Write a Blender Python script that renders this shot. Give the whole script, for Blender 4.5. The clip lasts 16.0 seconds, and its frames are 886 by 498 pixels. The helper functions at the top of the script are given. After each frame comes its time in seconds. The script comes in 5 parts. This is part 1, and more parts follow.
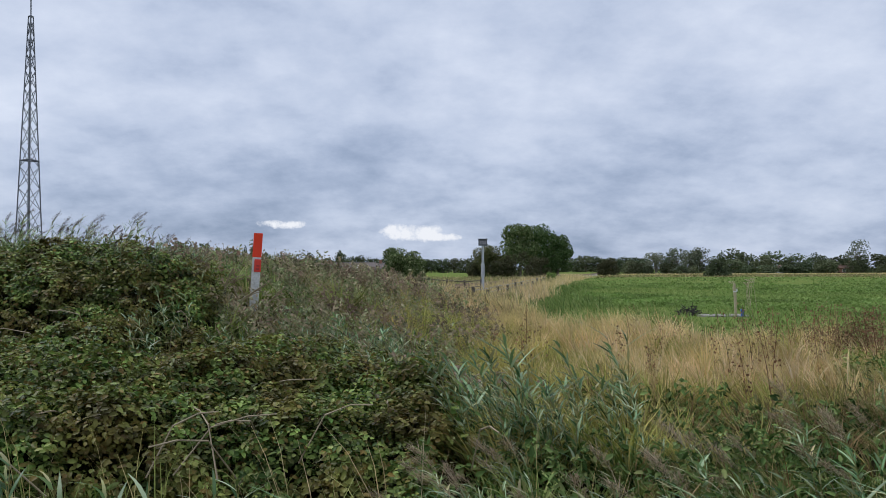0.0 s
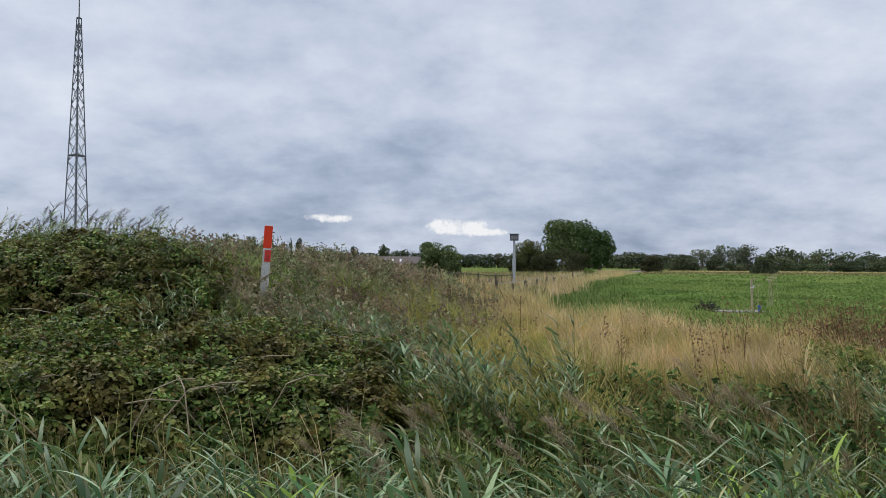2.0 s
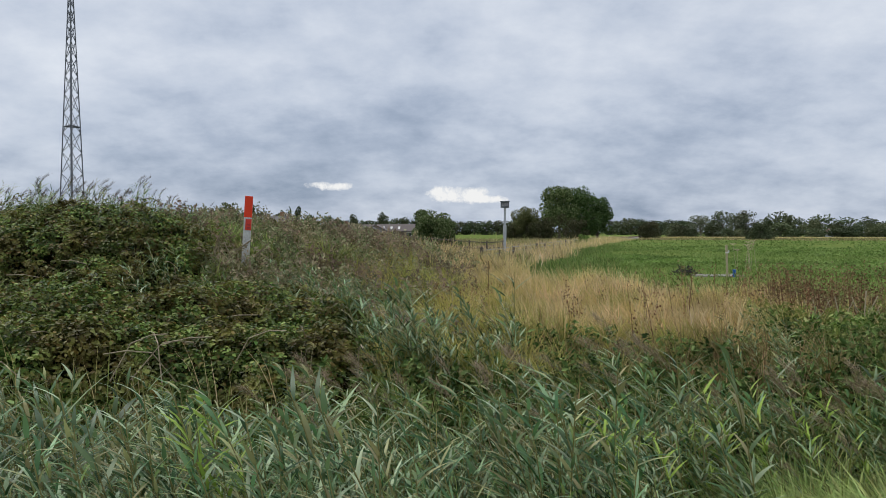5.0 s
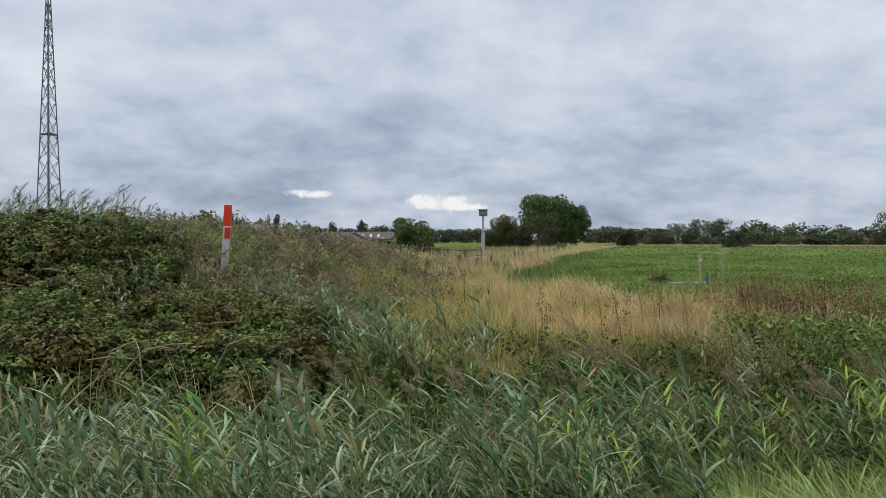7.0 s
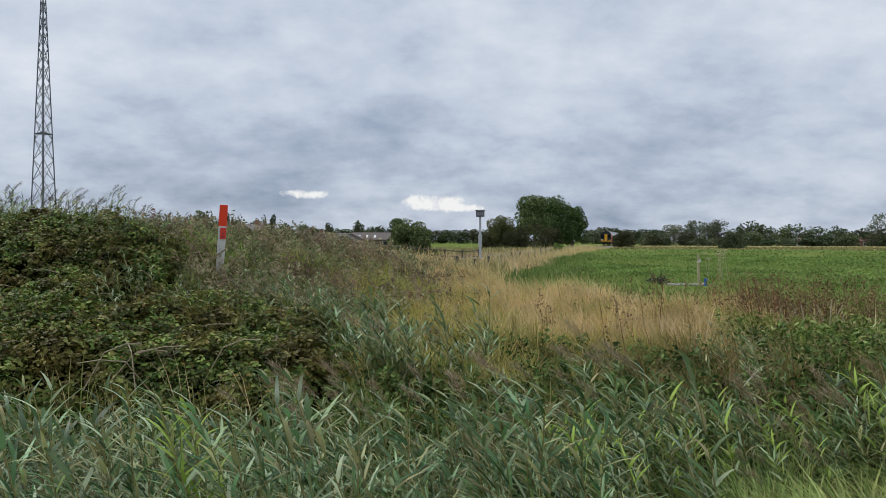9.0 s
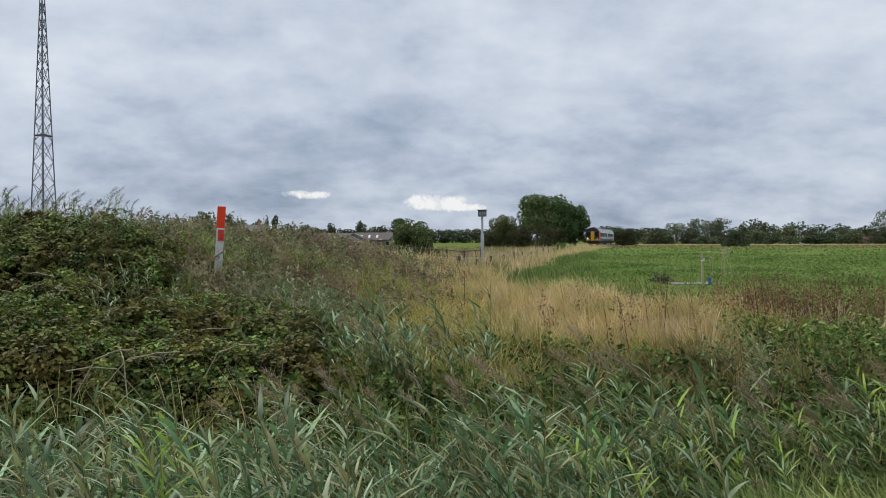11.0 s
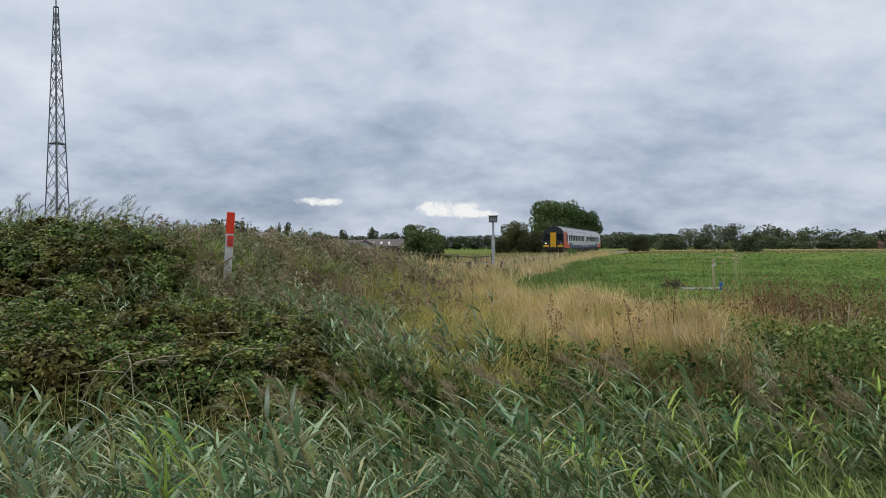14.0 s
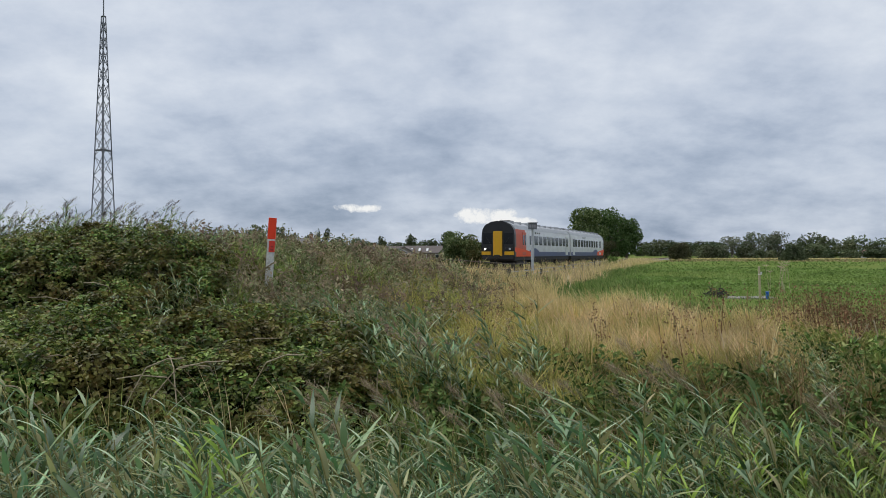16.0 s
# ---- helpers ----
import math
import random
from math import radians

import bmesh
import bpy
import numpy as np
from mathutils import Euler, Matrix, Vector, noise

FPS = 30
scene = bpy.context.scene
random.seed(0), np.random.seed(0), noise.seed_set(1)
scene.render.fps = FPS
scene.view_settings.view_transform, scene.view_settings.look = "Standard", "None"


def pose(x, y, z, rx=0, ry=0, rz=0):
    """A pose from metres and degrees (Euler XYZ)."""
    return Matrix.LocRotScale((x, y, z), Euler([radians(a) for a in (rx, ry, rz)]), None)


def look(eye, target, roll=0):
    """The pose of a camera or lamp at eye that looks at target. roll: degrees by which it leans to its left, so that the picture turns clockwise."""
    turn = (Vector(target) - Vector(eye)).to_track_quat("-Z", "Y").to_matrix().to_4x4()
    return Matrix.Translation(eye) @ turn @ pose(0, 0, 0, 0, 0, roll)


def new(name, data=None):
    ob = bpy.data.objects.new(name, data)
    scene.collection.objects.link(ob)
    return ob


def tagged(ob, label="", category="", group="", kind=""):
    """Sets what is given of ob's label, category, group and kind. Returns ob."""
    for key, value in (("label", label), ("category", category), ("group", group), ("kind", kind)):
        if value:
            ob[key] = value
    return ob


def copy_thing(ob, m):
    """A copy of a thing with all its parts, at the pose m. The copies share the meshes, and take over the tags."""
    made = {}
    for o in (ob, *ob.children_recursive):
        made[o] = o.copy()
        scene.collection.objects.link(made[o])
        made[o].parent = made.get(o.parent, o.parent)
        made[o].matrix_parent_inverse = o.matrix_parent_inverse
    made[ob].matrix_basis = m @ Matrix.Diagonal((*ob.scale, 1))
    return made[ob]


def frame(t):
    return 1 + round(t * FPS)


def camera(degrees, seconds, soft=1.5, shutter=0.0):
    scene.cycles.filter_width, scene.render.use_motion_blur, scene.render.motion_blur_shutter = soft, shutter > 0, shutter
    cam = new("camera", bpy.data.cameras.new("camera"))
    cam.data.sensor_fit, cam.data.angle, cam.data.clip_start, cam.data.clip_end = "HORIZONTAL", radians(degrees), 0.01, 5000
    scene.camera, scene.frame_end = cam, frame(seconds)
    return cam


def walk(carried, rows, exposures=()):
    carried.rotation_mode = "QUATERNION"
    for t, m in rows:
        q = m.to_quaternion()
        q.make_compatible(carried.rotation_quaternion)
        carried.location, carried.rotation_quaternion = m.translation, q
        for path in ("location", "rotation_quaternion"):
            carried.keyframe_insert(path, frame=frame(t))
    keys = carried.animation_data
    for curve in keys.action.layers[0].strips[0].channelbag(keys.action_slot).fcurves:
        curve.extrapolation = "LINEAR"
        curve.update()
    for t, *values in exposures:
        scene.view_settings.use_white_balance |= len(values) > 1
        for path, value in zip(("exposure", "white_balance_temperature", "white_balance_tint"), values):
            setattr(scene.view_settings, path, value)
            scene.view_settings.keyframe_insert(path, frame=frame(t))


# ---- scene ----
cam = camera(57.1, 16.0, soft=0.9)
PATH = [
    (0, (-1.449, 2.008, 1.633), (-1.391, 4.007, 1.684), -0.2),
    (0.5, (-1.209, 1.834, 1.631), (-1.188, 3.833, 1.684), 0.1),
    (1, (-1.057, 1.588, 1.612), (-1.04, 3.588, 1.659), 0.2),
    (1.5, (-0.86, 1.36, 1.602), (-0.862, 3.359, 1.649), 0.4),
    (2, (-0.617, 1.149, 1.583), (-0.671, 3.148, 1.621), 0.4),
    (2.5, (-0.505, 0.921, 1.562), (-0.662, 2.915, 1.58), 0.5),
    (3, (-0.413, 0.769, 1.564), (-0.761, 2.738, 1.537), 3.6),
    (3.5, (-0.212, 0.719, 1.567), (-0.673, 2.665, 1.519), 3.1),
    (4, (-0.135, 0.593, 1.586), (-0.57, 2.545, 1.539), 1.3),
    (4.5, (-0.063, 0.4, 1.59), (-0.225, 2.393, 1.544), 0.4),
    (4.7, (-0.05, 0.357, 1.582), (-0.131, 2.355, 1.538), 0.1),
    (7, (0.022, 0.021, 1.597), (0.017, 2.021, 1.574), 0.1),
    (7.5, (0.012, 0.042, 1.6), (0.012, 2.042, 1.587), 0.2),
    (8, (-0.006, 0.084, 1.592), (-0.003, 2.084, 1.582), 0.1),
    (8.5, (-0.013, 0.121, 1.589), (-0.009, 2.121, 1.574), 0.1),
    (9, (-0.013, 0.196, 1.595), (-0.009, 2.196, 1.574), 0.2),
    (11.5, (0.044, 0.414, 1.617), (0.043, 2.413, 1.595), -0.2),
    (12, (0.082, 0.378, 1.613), (0.086, 2.378, 1.592), -0.3),
    (12.5, (0.092, 0.337, 1.594), (0.093, 2.337, 1.579), -0.4),
    (13, (0.106, 0.34, 1.582), (0.101, 2.34, 1.569), -0.3),
    (13.5, (0.094, 0.391, 1.591), (0.079, 2.391, 1.58), -0.3),
    (14, (0.092, 0.381, 1.588), (0.06, 2.381, 1.582), -0.3),
    (14.5, (0.084, 0.371, 1.584), (0.034, 2.37, 1.588), -0.3),
    (15, (0.07, 0.422, 1.574), (0.004, 2.421, 1.58), -0.2),
    (15.5, (0.041, 0.458, 1.595), (-0.053, 2.456, 1.603), -0.1),
    (16, (0.026, 0.517, 1.582), (-0.099, 2.513, 1.593), -0.0),
]
walk(cam, [(t, look(eye, target, roll)) for t, eye, target, roll in PATH], exposures=[(0, 0.0, 6100, 12), (1.2, 0.0, 6200, 12), (3.0, 0.0, 6480, 10), (16, 0.0, 6480, 9)])


# ---------- world, sun ----------
def make_world():
    w = bpy.data.worlds.new("overcast_sky")
    scene.world = w
    w.use_nodes = True
    nt = w.node_tree
    nt.nodes.clear()
    N, L = nt.nodes.new, nt.links.new

    def math_(op, a, b=None, c=None, clamp=False):
        n = N("ShaderNodeMath")
        n.operation, n.use_clamp = op, clamp
        for i, v in enumerate((a, b, c)):
            if v is None:
                continue
            if isinstance(v, (int, float)):
                n.inputs[i].default_value = v
            else:
                L(v, n.inputs[i])
        return n.outputs[0]

    def noise_(vec, scale, detail, rough=0.5, dist=0.0):
        n = N("ShaderNodeTexNoise")
        n.inputs["Scale"].default_value, n.inputs["Detail"].default_value = scale, detail
        n.inputs["Roughness"].default_value, n.inputs["Distortion"].default_value = rough, dist
        L(vec, n.inputs["Vector"])
        return n.outputs["Fac"]

    def ramp_(fac, stops):
        n = N("ShaderNodeValToRGB")
        while len(n.color_ramp.elements) < len(stops):
            n.color_ramp.elements.new(0.5)
        for e, (p, c) in zip(n.color_ramp.elements, stops):
            e.position, e.color = p, (*c, 1)
        L(fac, n.inputs[0])
        return n.outputs[0]

    co = N("ShaderNodeTexCoord").outputs["Generated"]
    sep = N("ShaderNodeSeparateXYZ")
    L(co, sep.inputs[0])
    x, y, z = sep.outputs
    zz = math_("ADD", math_("MAXIMUM", z, 0.0), 0.36)
    comb = N("ShaderNodeCombineXYZ")
    L(math_("DIVIDE", x, zz), comb.inputs[0])
    L(math_("DIVIDE", y, zz), comb.inputs[1])
    big = noise_(comb.outputs[0], 1.5, 4.0, 0.5, 0.0)
    small = noise_(comb.outputs[0], 5.2, 9.0, 0.6, 0.0)
    mixed = math_("ADD", math_("MULTIPLY_ADD", big, 0.46, 0.08), math_("MULTIPLY", small, 0.38))
    # lighter towards the zenith, as thin cloud is
    lift = math_("MULTIPLY_ADD", math_("MINIMUM", math_("MAXIMUM", z, 0.0), 0.3), 0.36, math_("MULTIPLY_ADD", x, 0.005, math_("SUBTRACT", mixed, 0.008)))
    # thicker decks of cloud: a low one over the bank, another across the middle, small ones over the field
    az = math_("ARCTAN2", x, y)
    el = math_("ARCSINE", z)
    for a, e, wa, we, much in SKY_DECKS:
        da = math_("DIVIDE", math_("SUBTRACT", az, radians(a)), radians(wa))
        de = math_("DIVIDE", math_("SUBTRACT", el, radians(e)), radians(we))
        r = math_("ADD", math_("MULTIPLY", da, da), math_("MULTIPLY", de, de))
        lift = math_("MULTIPLY_ADD", math_("EXPONENT", math_("MULTIPLY", r, -1.0)), -much, lift)
    cloud = ramp_(lift, SKY_STOPS)
    # gaps of bright cloud low over the horizon
    rag = math_("MULTIPLY", math_("SUBTRACT", noise_(co, 24.0, 7.0, 0.7), 0.5), 5.5)

    def gap(a, e, wa, we):
        da = math_("DIVIDE", math_("SUBTRACT", az, radians(a)), radians(wa))
        de = math_("DIVIDE", math_("SUBTRACT", el, radians(e)), radians(we))
        r = math_("ADD", math_("MULTIPLY", da, da), math_("MULTIPLY", de, de))
        v = math_("SUBTRACT", math_("ADD", 1.0, rag), r)
        return math_("MULTIPLY", v, 1.25, clamp=True)

    glow = None
    for g in SKY_GAPS:
        v = gap(*g)
        glow = v if glow is None else math_("MAXIMUM", glow, v)
    mix = N("ShaderNodeMix")
    mix.data_type = "RGBA"
    L(glow, mix.inputs[0])
    L(cloud, mix.inputs[6])
    mix.inputs[7].default_value = (0.90, 0.90, 0.90, 1)
    sky = N("ShaderNodeTexSky")
    sky.sky_type, sky.sun_disc = "NISHITA", False
    sky.sun_elevation, sky.sun_rotation = radians(58), radians(-54)
    b1, b2, ms, out = N("ShaderNodeBackground"), N("ShaderNodeBackground"), N("ShaderNodeMixShader"), N("ShaderNodeOutputWorld")
    L(sky.outputs[0], b1.inputs[0])
    b1.inputs[1].default_value = 0.1
    L(mix.outputs[2], b2.inputs[0])
    b2.inputs[1].default_value = SKY_STRENGTH
    ms.inputs[0].default_value = 0.94
    L(b1.outputs[0], ms.inputs[1])
    L(b2.outputs[0], ms.inputs[2])
    L(ms.outputs[0], out.inputs[0])


SKY_STRENGTH = 1.0
SKY_STOPS = [(0.37, (0.27, 0.335, 0.45)), (0.46, (0.405, 0.47, 0.59)), (0.54, (0.54, 0.60, 0.71)), (0.63, (0.66, 0.71, 0.80)), (0.74, (0.80, 0.84, 0.90))]
SKY_DECKS = [(-17, 3.2, 13, 2.6, 0.08), (-4, 8.0, 8, 2.2, 0.05), (-18, 8.0, 7, 1.8, 0.03), (22, 9.0, 5, 1.3, 0.05), (20, 5.0, 9, 2.6, 0.05), (9, 13, 12, 2.5, -0.04)]
SKY_GAPS = [(-9.8, 3.15, 1.6, 0.32), (-0.7, 2.6, 2.2, 0.62), (1.7, 2.3, 1.5, 0.3)]
make_world()
sun = new("sun", bpy.data.lights.new("sun", "SUN"))
sun.data.energy, sun.data.angle, sun.data.color = 2.0, radians(20), (1.0, 0.97, 0.93)
sun.matrix_world = look((-35, 25, 70), (0, 0, 0))


# ---------- materials ----------
def nodes_of(name):
    m = bpy.data.materials.new(name)
    m.use_nodes = True
    nt = m.node_tree
    return m, nt, nt.nodes["Principled BSDF"], nt.nodes["Material Output"]


def ramp_node(nt, stops):
    n = nt.nodes.new("ShaderNodeValToRGB")
    while len(n.color_ramp.elements) < len(stops):
        n.color_ramp.elements.new(0.5)
    for e, (p, c) in zip(n.color_ramp.elements, stops):
        e.position, e.color = p, (*c, 1)
    return n


def spread(cols):
    return [(i / max(1, len(cols) - 1), c) for i, c in enumerate(cols)]


def foliage(name, cols, rough=0.5, through_light=0.3, patch=None, patch_scale=0.5, patch_amount=0.5, by_object=False, gloss=0.06, tint=None):
    """Leaf material: each leaf its own tint, with patches of another tint over some metres."""
    m, nt, bsdf, out = nodes_of(name)
    N, L = nt.nodes.new, nt.links.new
    geo = N("ShaderNodeNewGeometry")
    ramp = ramp_node(nt, spread(cols))
    L(geo.outputs["Random Per Island"], ramp.inputs[0])
    col = ramp.outputs[0]
    if patch:
        co = N("ShaderNodeTexCoord")
        no = N("ShaderNodeTexNoise")
        no.inputs["Scale"].default_value, no.inputs["Detail"].default_value = patch_scale, 3.0
        L(co.outputs["Object"], no.inputs["Vector"])
        pr = ramp_node(nt, [(0.42, (0, 0, 0)), (0.62, (patch_amount,) * 3)])
        L(no.outputs["Fac"], pr.inputs[0])
        mx = N("ShaderNodeMix")
        mx.data_type = "RGBA"
        L(pr.outputs[0], mx.inputs[0])
        L(col, mx.inputs[6])
        mx.inputs[7].default_value = (*patch, 1)
        col = mx.outputs[2]
    if by_object:
        info = N("ShaderNodeObjectInfo")
        hs = N("ShaderNodeHueSaturation")
        mr = N("ShaderNodeMapRange")
        mr.inputs[3].default_value, mr.inputs[4].default_value = 0.6, 1.35
        L(info.outputs["Random"], mr.inputs[0])
        L(mr.outputs[0], hs.inputs["Value"])
        turn = N("ShaderNodeMath")
        turn.operation = "MULTIPLY"
        turn.inputs[1].default_value = 7.31
        L(info.outputs["Random"], turn.inputs[0])
        part_of = N("ShaderNodeMath")
        part_of.operation = "FRACT"
        L(turn.outputs[0], part_of.inputs[0])
        hr = N("ShaderNodeMapRange")
        hr.inputs[3].default_value, hr.inputs[4].default_value = 0.472, 0.522
        L(part_of.outputs[0], hr.inputs[0])
        L(hr.outputs[0], hs.inputs["Hue"])
        L(col, hs.inputs["Color"])
        col = hs.outputs[0]
    if tint:
        # plants differ from one another over some decimetres
        co = N("ShaderNodeTexCoord")
        no = N("ShaderNodeTexNoise")
        no.inputs["Scale"].default_value, no.inputs["Detail"].default_value = tint[0], 2.0
        L(co.outputs["Object"], no.inputs["Vector"])
        mr = N("ShaderNodeMapRange")
        mr.inputs[1].default_value, mr.inputs[2].default_value = 0.36, 0.64
        mr.inputs[3].default_value, mr.inputs[4].default_value = tint[1], tint[2]
        L(no.outputs["Fac"], mr.inputs[0])
        hs = N("ShaderNodeHueSaturation")
        L(mr.outputs[0], hs.inputs["Value"])
        L(col, hs.inputs["Color"])
        col = hs.outputs[0]
    L(col, bsdf.inputs["Base Color"])
    bsdf.inputs["Roughness"].default_value = rough
    bsdf.inputs["Specular IOR Level"].default_value = gloss
    tr = N("ShaderNodeBsdfTranslucent")
    L(col, tr.inputs[0])
    ms = N("ShaderNodeMixShader")
    ms.inputs[0].default_value = through_light
    L(bsdf.outputs[0], ms.inputs[1])
    L(tr.outputs[0], ms.inputs[2])
    L(ms.outputs[0], out.inputs[0])
    return m


def plain(name, col, rough=0.6, metal=0.0, vary=0.25, scale=6.0, bump=0.0, dirt=None, dirt_amount=0.4, gloss=0.5):
    """Painted or bare surface with mottling at two scales and fine relief."""
    m, nt, bsdf, out = nodes_of(name)
    N, L = nt.nodes.new, nt.links.new
    co = N("ShaderNodeTexCoord")
    a, b = N("ShaderNodeTexNoise"), N("ShaderNodeTexNoise")
    a.inputs["Scale"].default_value, a.inputs["Detail"].default_value = scale, 4
    b.inputs["Scale"].default_value, b.inputs["Detail"].default_value = scale * 7, 5
    L(co.outputs["Object"], a.inputs["Vector"])
    L(co.outputs["Object"], b.inputs["Vector"])
    ad = N("ShaderNodeMath")
    ad.operation = "ADD"
    L(a.outputs["Fac"], ad.inputs[0])
    L(b.outputs["Fac"], ad.inputs[1])
    d = dirt or tuple(c * 0.45 for c in col)
    mid = tuple(c + (e - c) * dirt_amount * 0.4 for c, e in zip(col, d))
    lo = tuple(c + (e - c) * dirt_amount for c, e in zip(col, d))
    ramp = ramp_node(nt, [(0.36, lo), (0.5, mid), (0.62, col)])
    hf = N("ShaderNodeMath")
    hf.operation = "MULTIPLY"
    hf.inputs[1].default_value = 0.5
    L(ad.outputs[0], hf.inputs[0])
    L(hf.outputs[0], ramp.inputs[0])
    L(ramp.outputs[0], bsdf.inputs["Base Color"])
    bsdf.inputs["Roughness"].default_value, bsdf.inputs["Metallic"].default_value = rough, metal
    bsdf.inputs["Specular IOR Level"].default_value = gloss
    if bump:
        bp = N("ShaderNodeBump")
        bp.inputs["Strength"].default_value, bp.inputs["Distance"].default_value = bump, 0.02
        L(b.outputs["Fac"], bp.inputs["Height"])
        L(bp.outputs[0], bsdf.inputs["Normal"])
    return m


def glowing(name, col, strength):
    m, nt, bsdf, out = nodes_of(name)
    bsdf.inputs["Base Color"].default_value = (*col, 1)
    bsdf.inputs["Emission Color"].default_value = (*col, 1)
    bsdf.inputs["Emission Strength"].default_value = strength
    return m


M = {}
M["reed"] = foliage("reed_leaf", [(0.045, 0.10, 0.03), (0.085, 0.165, 0.06), (0.14, 0.245, 0.095), (0.27, 0.40, 0.20), (0.44, 0.53, 0.33), (0.10, 0.20, 0.07), (0.38, 0.36, 0.17), (0.18, 0.30, 0.075)], 0.42, 0.25, by_object=True, gloss=0.22)
M["reed_stem"] = foliage("reed_stem", [(0.20, 0.22, 0.07), (0.34, 0.28, 0.12)], 0.5, 0.1)
M["dark_plume"] = foliage("dark_reed_plume", [(0.07, 0.055, 0.04), (0.13, 0.10, 0.07), (0.20, 0.15, 0.11)], 0.8, 0.2)
M["plume"] = foliage("reed_plume", [(0.20, 0.15, 0.09), (0.33, 0.26, 0.17), (0.46, 0.38, 0.27)], 0.8, 0.3)
M["bramble"] = foliage("bramble_leaf", [(0.0241, 0.0522, 0.00958), (0.0482, 0.0923, 0.016), (0.0958, 0.16, 0.0321), (0.241, 0.321, 0.0803), (0.16, 0.104, 0.0281), (0.0562, 0.104, 0.0225), (0.16, 0.241, 0.0522), (0.121, 0.144, 0.0338)], 0.45, 0.25,
                       patch=(0.14, 0.0923, 0.0257), patch_scale=1.7, patch_amount=0.65, gloss=0.14, tint=(4.2, 0.5, 1.7))
M["cane"] = plain("bramble_cane", (0.36, 0.29, 0.18), 0.7, scale=20)
M["mixed"] = foliage("verge_grass", [(0.14, 0.183, 0.0492), (0.239, 0.281, 0.0844), (0.352, 0.352, 0.14), (0.478, 0.407, 0.197), (0.31, 0.211, 0.126), (0.183, 0.239, 0.0703)], 0.6, 0.3,
                     patch=(0.301, 0.221, 0.14), patch_scale=0.8, patch_amount=0.55, tint=(1.9, 0.6, 1.5))
M["olive"] = foliage("olive_grass", [(0.192, 0.237, 0.045), (0.304, 0.349, 0.0788), (0.427, 0.417, 0.124), (0.54, 0.473, 0.169), (0.27, 0.315, 0.0675)], 0.6, 0.35,
                     patch=(0.517, 0.417, 0.135), patch_scale=0.8, patch_amount=0.7, tint=(2.1, 0.65, 1.4))
M["dry"] = foliage("dry_grass", [(0.515, 0.358, 0.168), (0.717, 0.526, 0.28), (0.829, 0.638, 0.381), (0.762, 0.571, 0.314), (0.56, 0.459, 0.19), (0.851, 0.694, 0.47)], 0.7, 0.35,
                   patch=(0.56, 0.493, 0.168), patch_scale=0.6, patch_amount=0.6, tint=(1.6, 0.7, 1.25))
M["green"] = foliage("lush_grass", [(0.07, 0.13, 0.025), (0.12, 0.20, 0.045), (0.19, 0.29, 0.07), (0.28, 0.37, 0.12), (0.38, 0.40, 0.16), (0.14, 0.22, 0.05)], 0.5, 0.3,
                     patch=(0.24, 0.23, 0.06), patch_scale=0.8, patch_amount=0.6, tint=(2.3, 0.6, 1.45))
M["turf"] = foliage("turf_blade", [(0.216, 0.374, 0.0862), (0.374, 0.589, 0.144), (0.546, 0.776, 0.23), (0.747, 0.86, 0.374), (0.604, 0.618, 0.23)], 0.5, 0.35,
                    patch=(0.431, 0.446, 0.129), patch_scale=1.5, patch_amount=0.6)
M["dock"] = foliage("dock_stalk", [(0.149, 0.0747, 0.046), (0.253, 0.132, 0.0747), (0.322, 0.196, 0.115), (0.196, 0.172, 0.0805), (0.115, 0.0747, 0.046)], 0.8, 0.2, tint=(1.6, 0.7, 1.3))
M["nettle"] = foliage("nettle_leaf", [(0.107, 0.152, 0.061), (0.213, 0.275, 0.114), (0.366, 0.412, 0.213), (0.412, 0.32, 0.213), (0.26, 0.32, 0.152)], 0.6, 0.25,
                      patch=(0.304, 0.205, 0.16), patch_scale=0.6, patch_amount=0.85, tint=(2.0, 0.6, 1.45))
M["crop"] = foliage("field_weeds", [(0.127, 0.216, 0.0475), (0.153, 0.248, 0.0581), (0.174, 0.275, 0.0686), (0.211, 0.29, 0.0898), (0.137, 0.222, 0.0528)], 0.6, 0.3,
                    patch=(0.201, 0.264, 0.0792), patch_scale=0.15, patch_amount=0.6, tint=(0.3, 0.72, 1.3))
M["tree"] = foliage("tree_leaf", [(0.055, 0.085, 0.03), (0.1, 0.145, 0.05), (0.16, 0.21, 0.08), (0.28, 0.32, 0.15)], 0.55, 0.2)
M["poplar"] = foliage("ash_leaf", [(0.04, 0.075, 0.022), (0.07, 0.12, 0.036), (0.105, 0.165, 0.055), (0.15, 0.2, 0.08)], 0.55, 0.2)
M["shrub"] = foliage("dark_shrub_leaf", [(0.045, 0.055, 0.025), (0.08, 0.085, 0.04), (0.12, 0.105, 0.06)], 0.6, 0.2)
M["hawthorn"] = foliage("hawthorn_leaf", [(0.07, 0.085, 0.035), (0.14, 0.15, 0.06), (0.24, 0.23, 0.11)], 0.6, 0.2)
M["far_tree"] = foliage("far_tree_leaf", [(0.07, 0.095, 0.05), (0.11, 0.135, 0.07), (0.16, 0.18, 0.1)], 0.7, 0.2, by_object=True)
M["willow"] = foliage("willow_leaf", [(0.16, 0.19, 0.12), (0.23, 0.255, 0.17), (0.3, 0.315, 0.22)], 0.7, 0.2, by_object=True)
M["bark"] = plain("bark", (0.16, 0.13, 0.10), 0.9, scale=4, bump=0.5)
# soil, its colour taken near black to hold the shade between the plants
M["soil"] = plain("shade_dark_verge_soil", (0.030, 0.028, 0.014), 0.95, scale=0.8, bump=0.6, dirt=(0.014, 0.017, 0.008), dirt_amount=0.9, gloss=0.0)
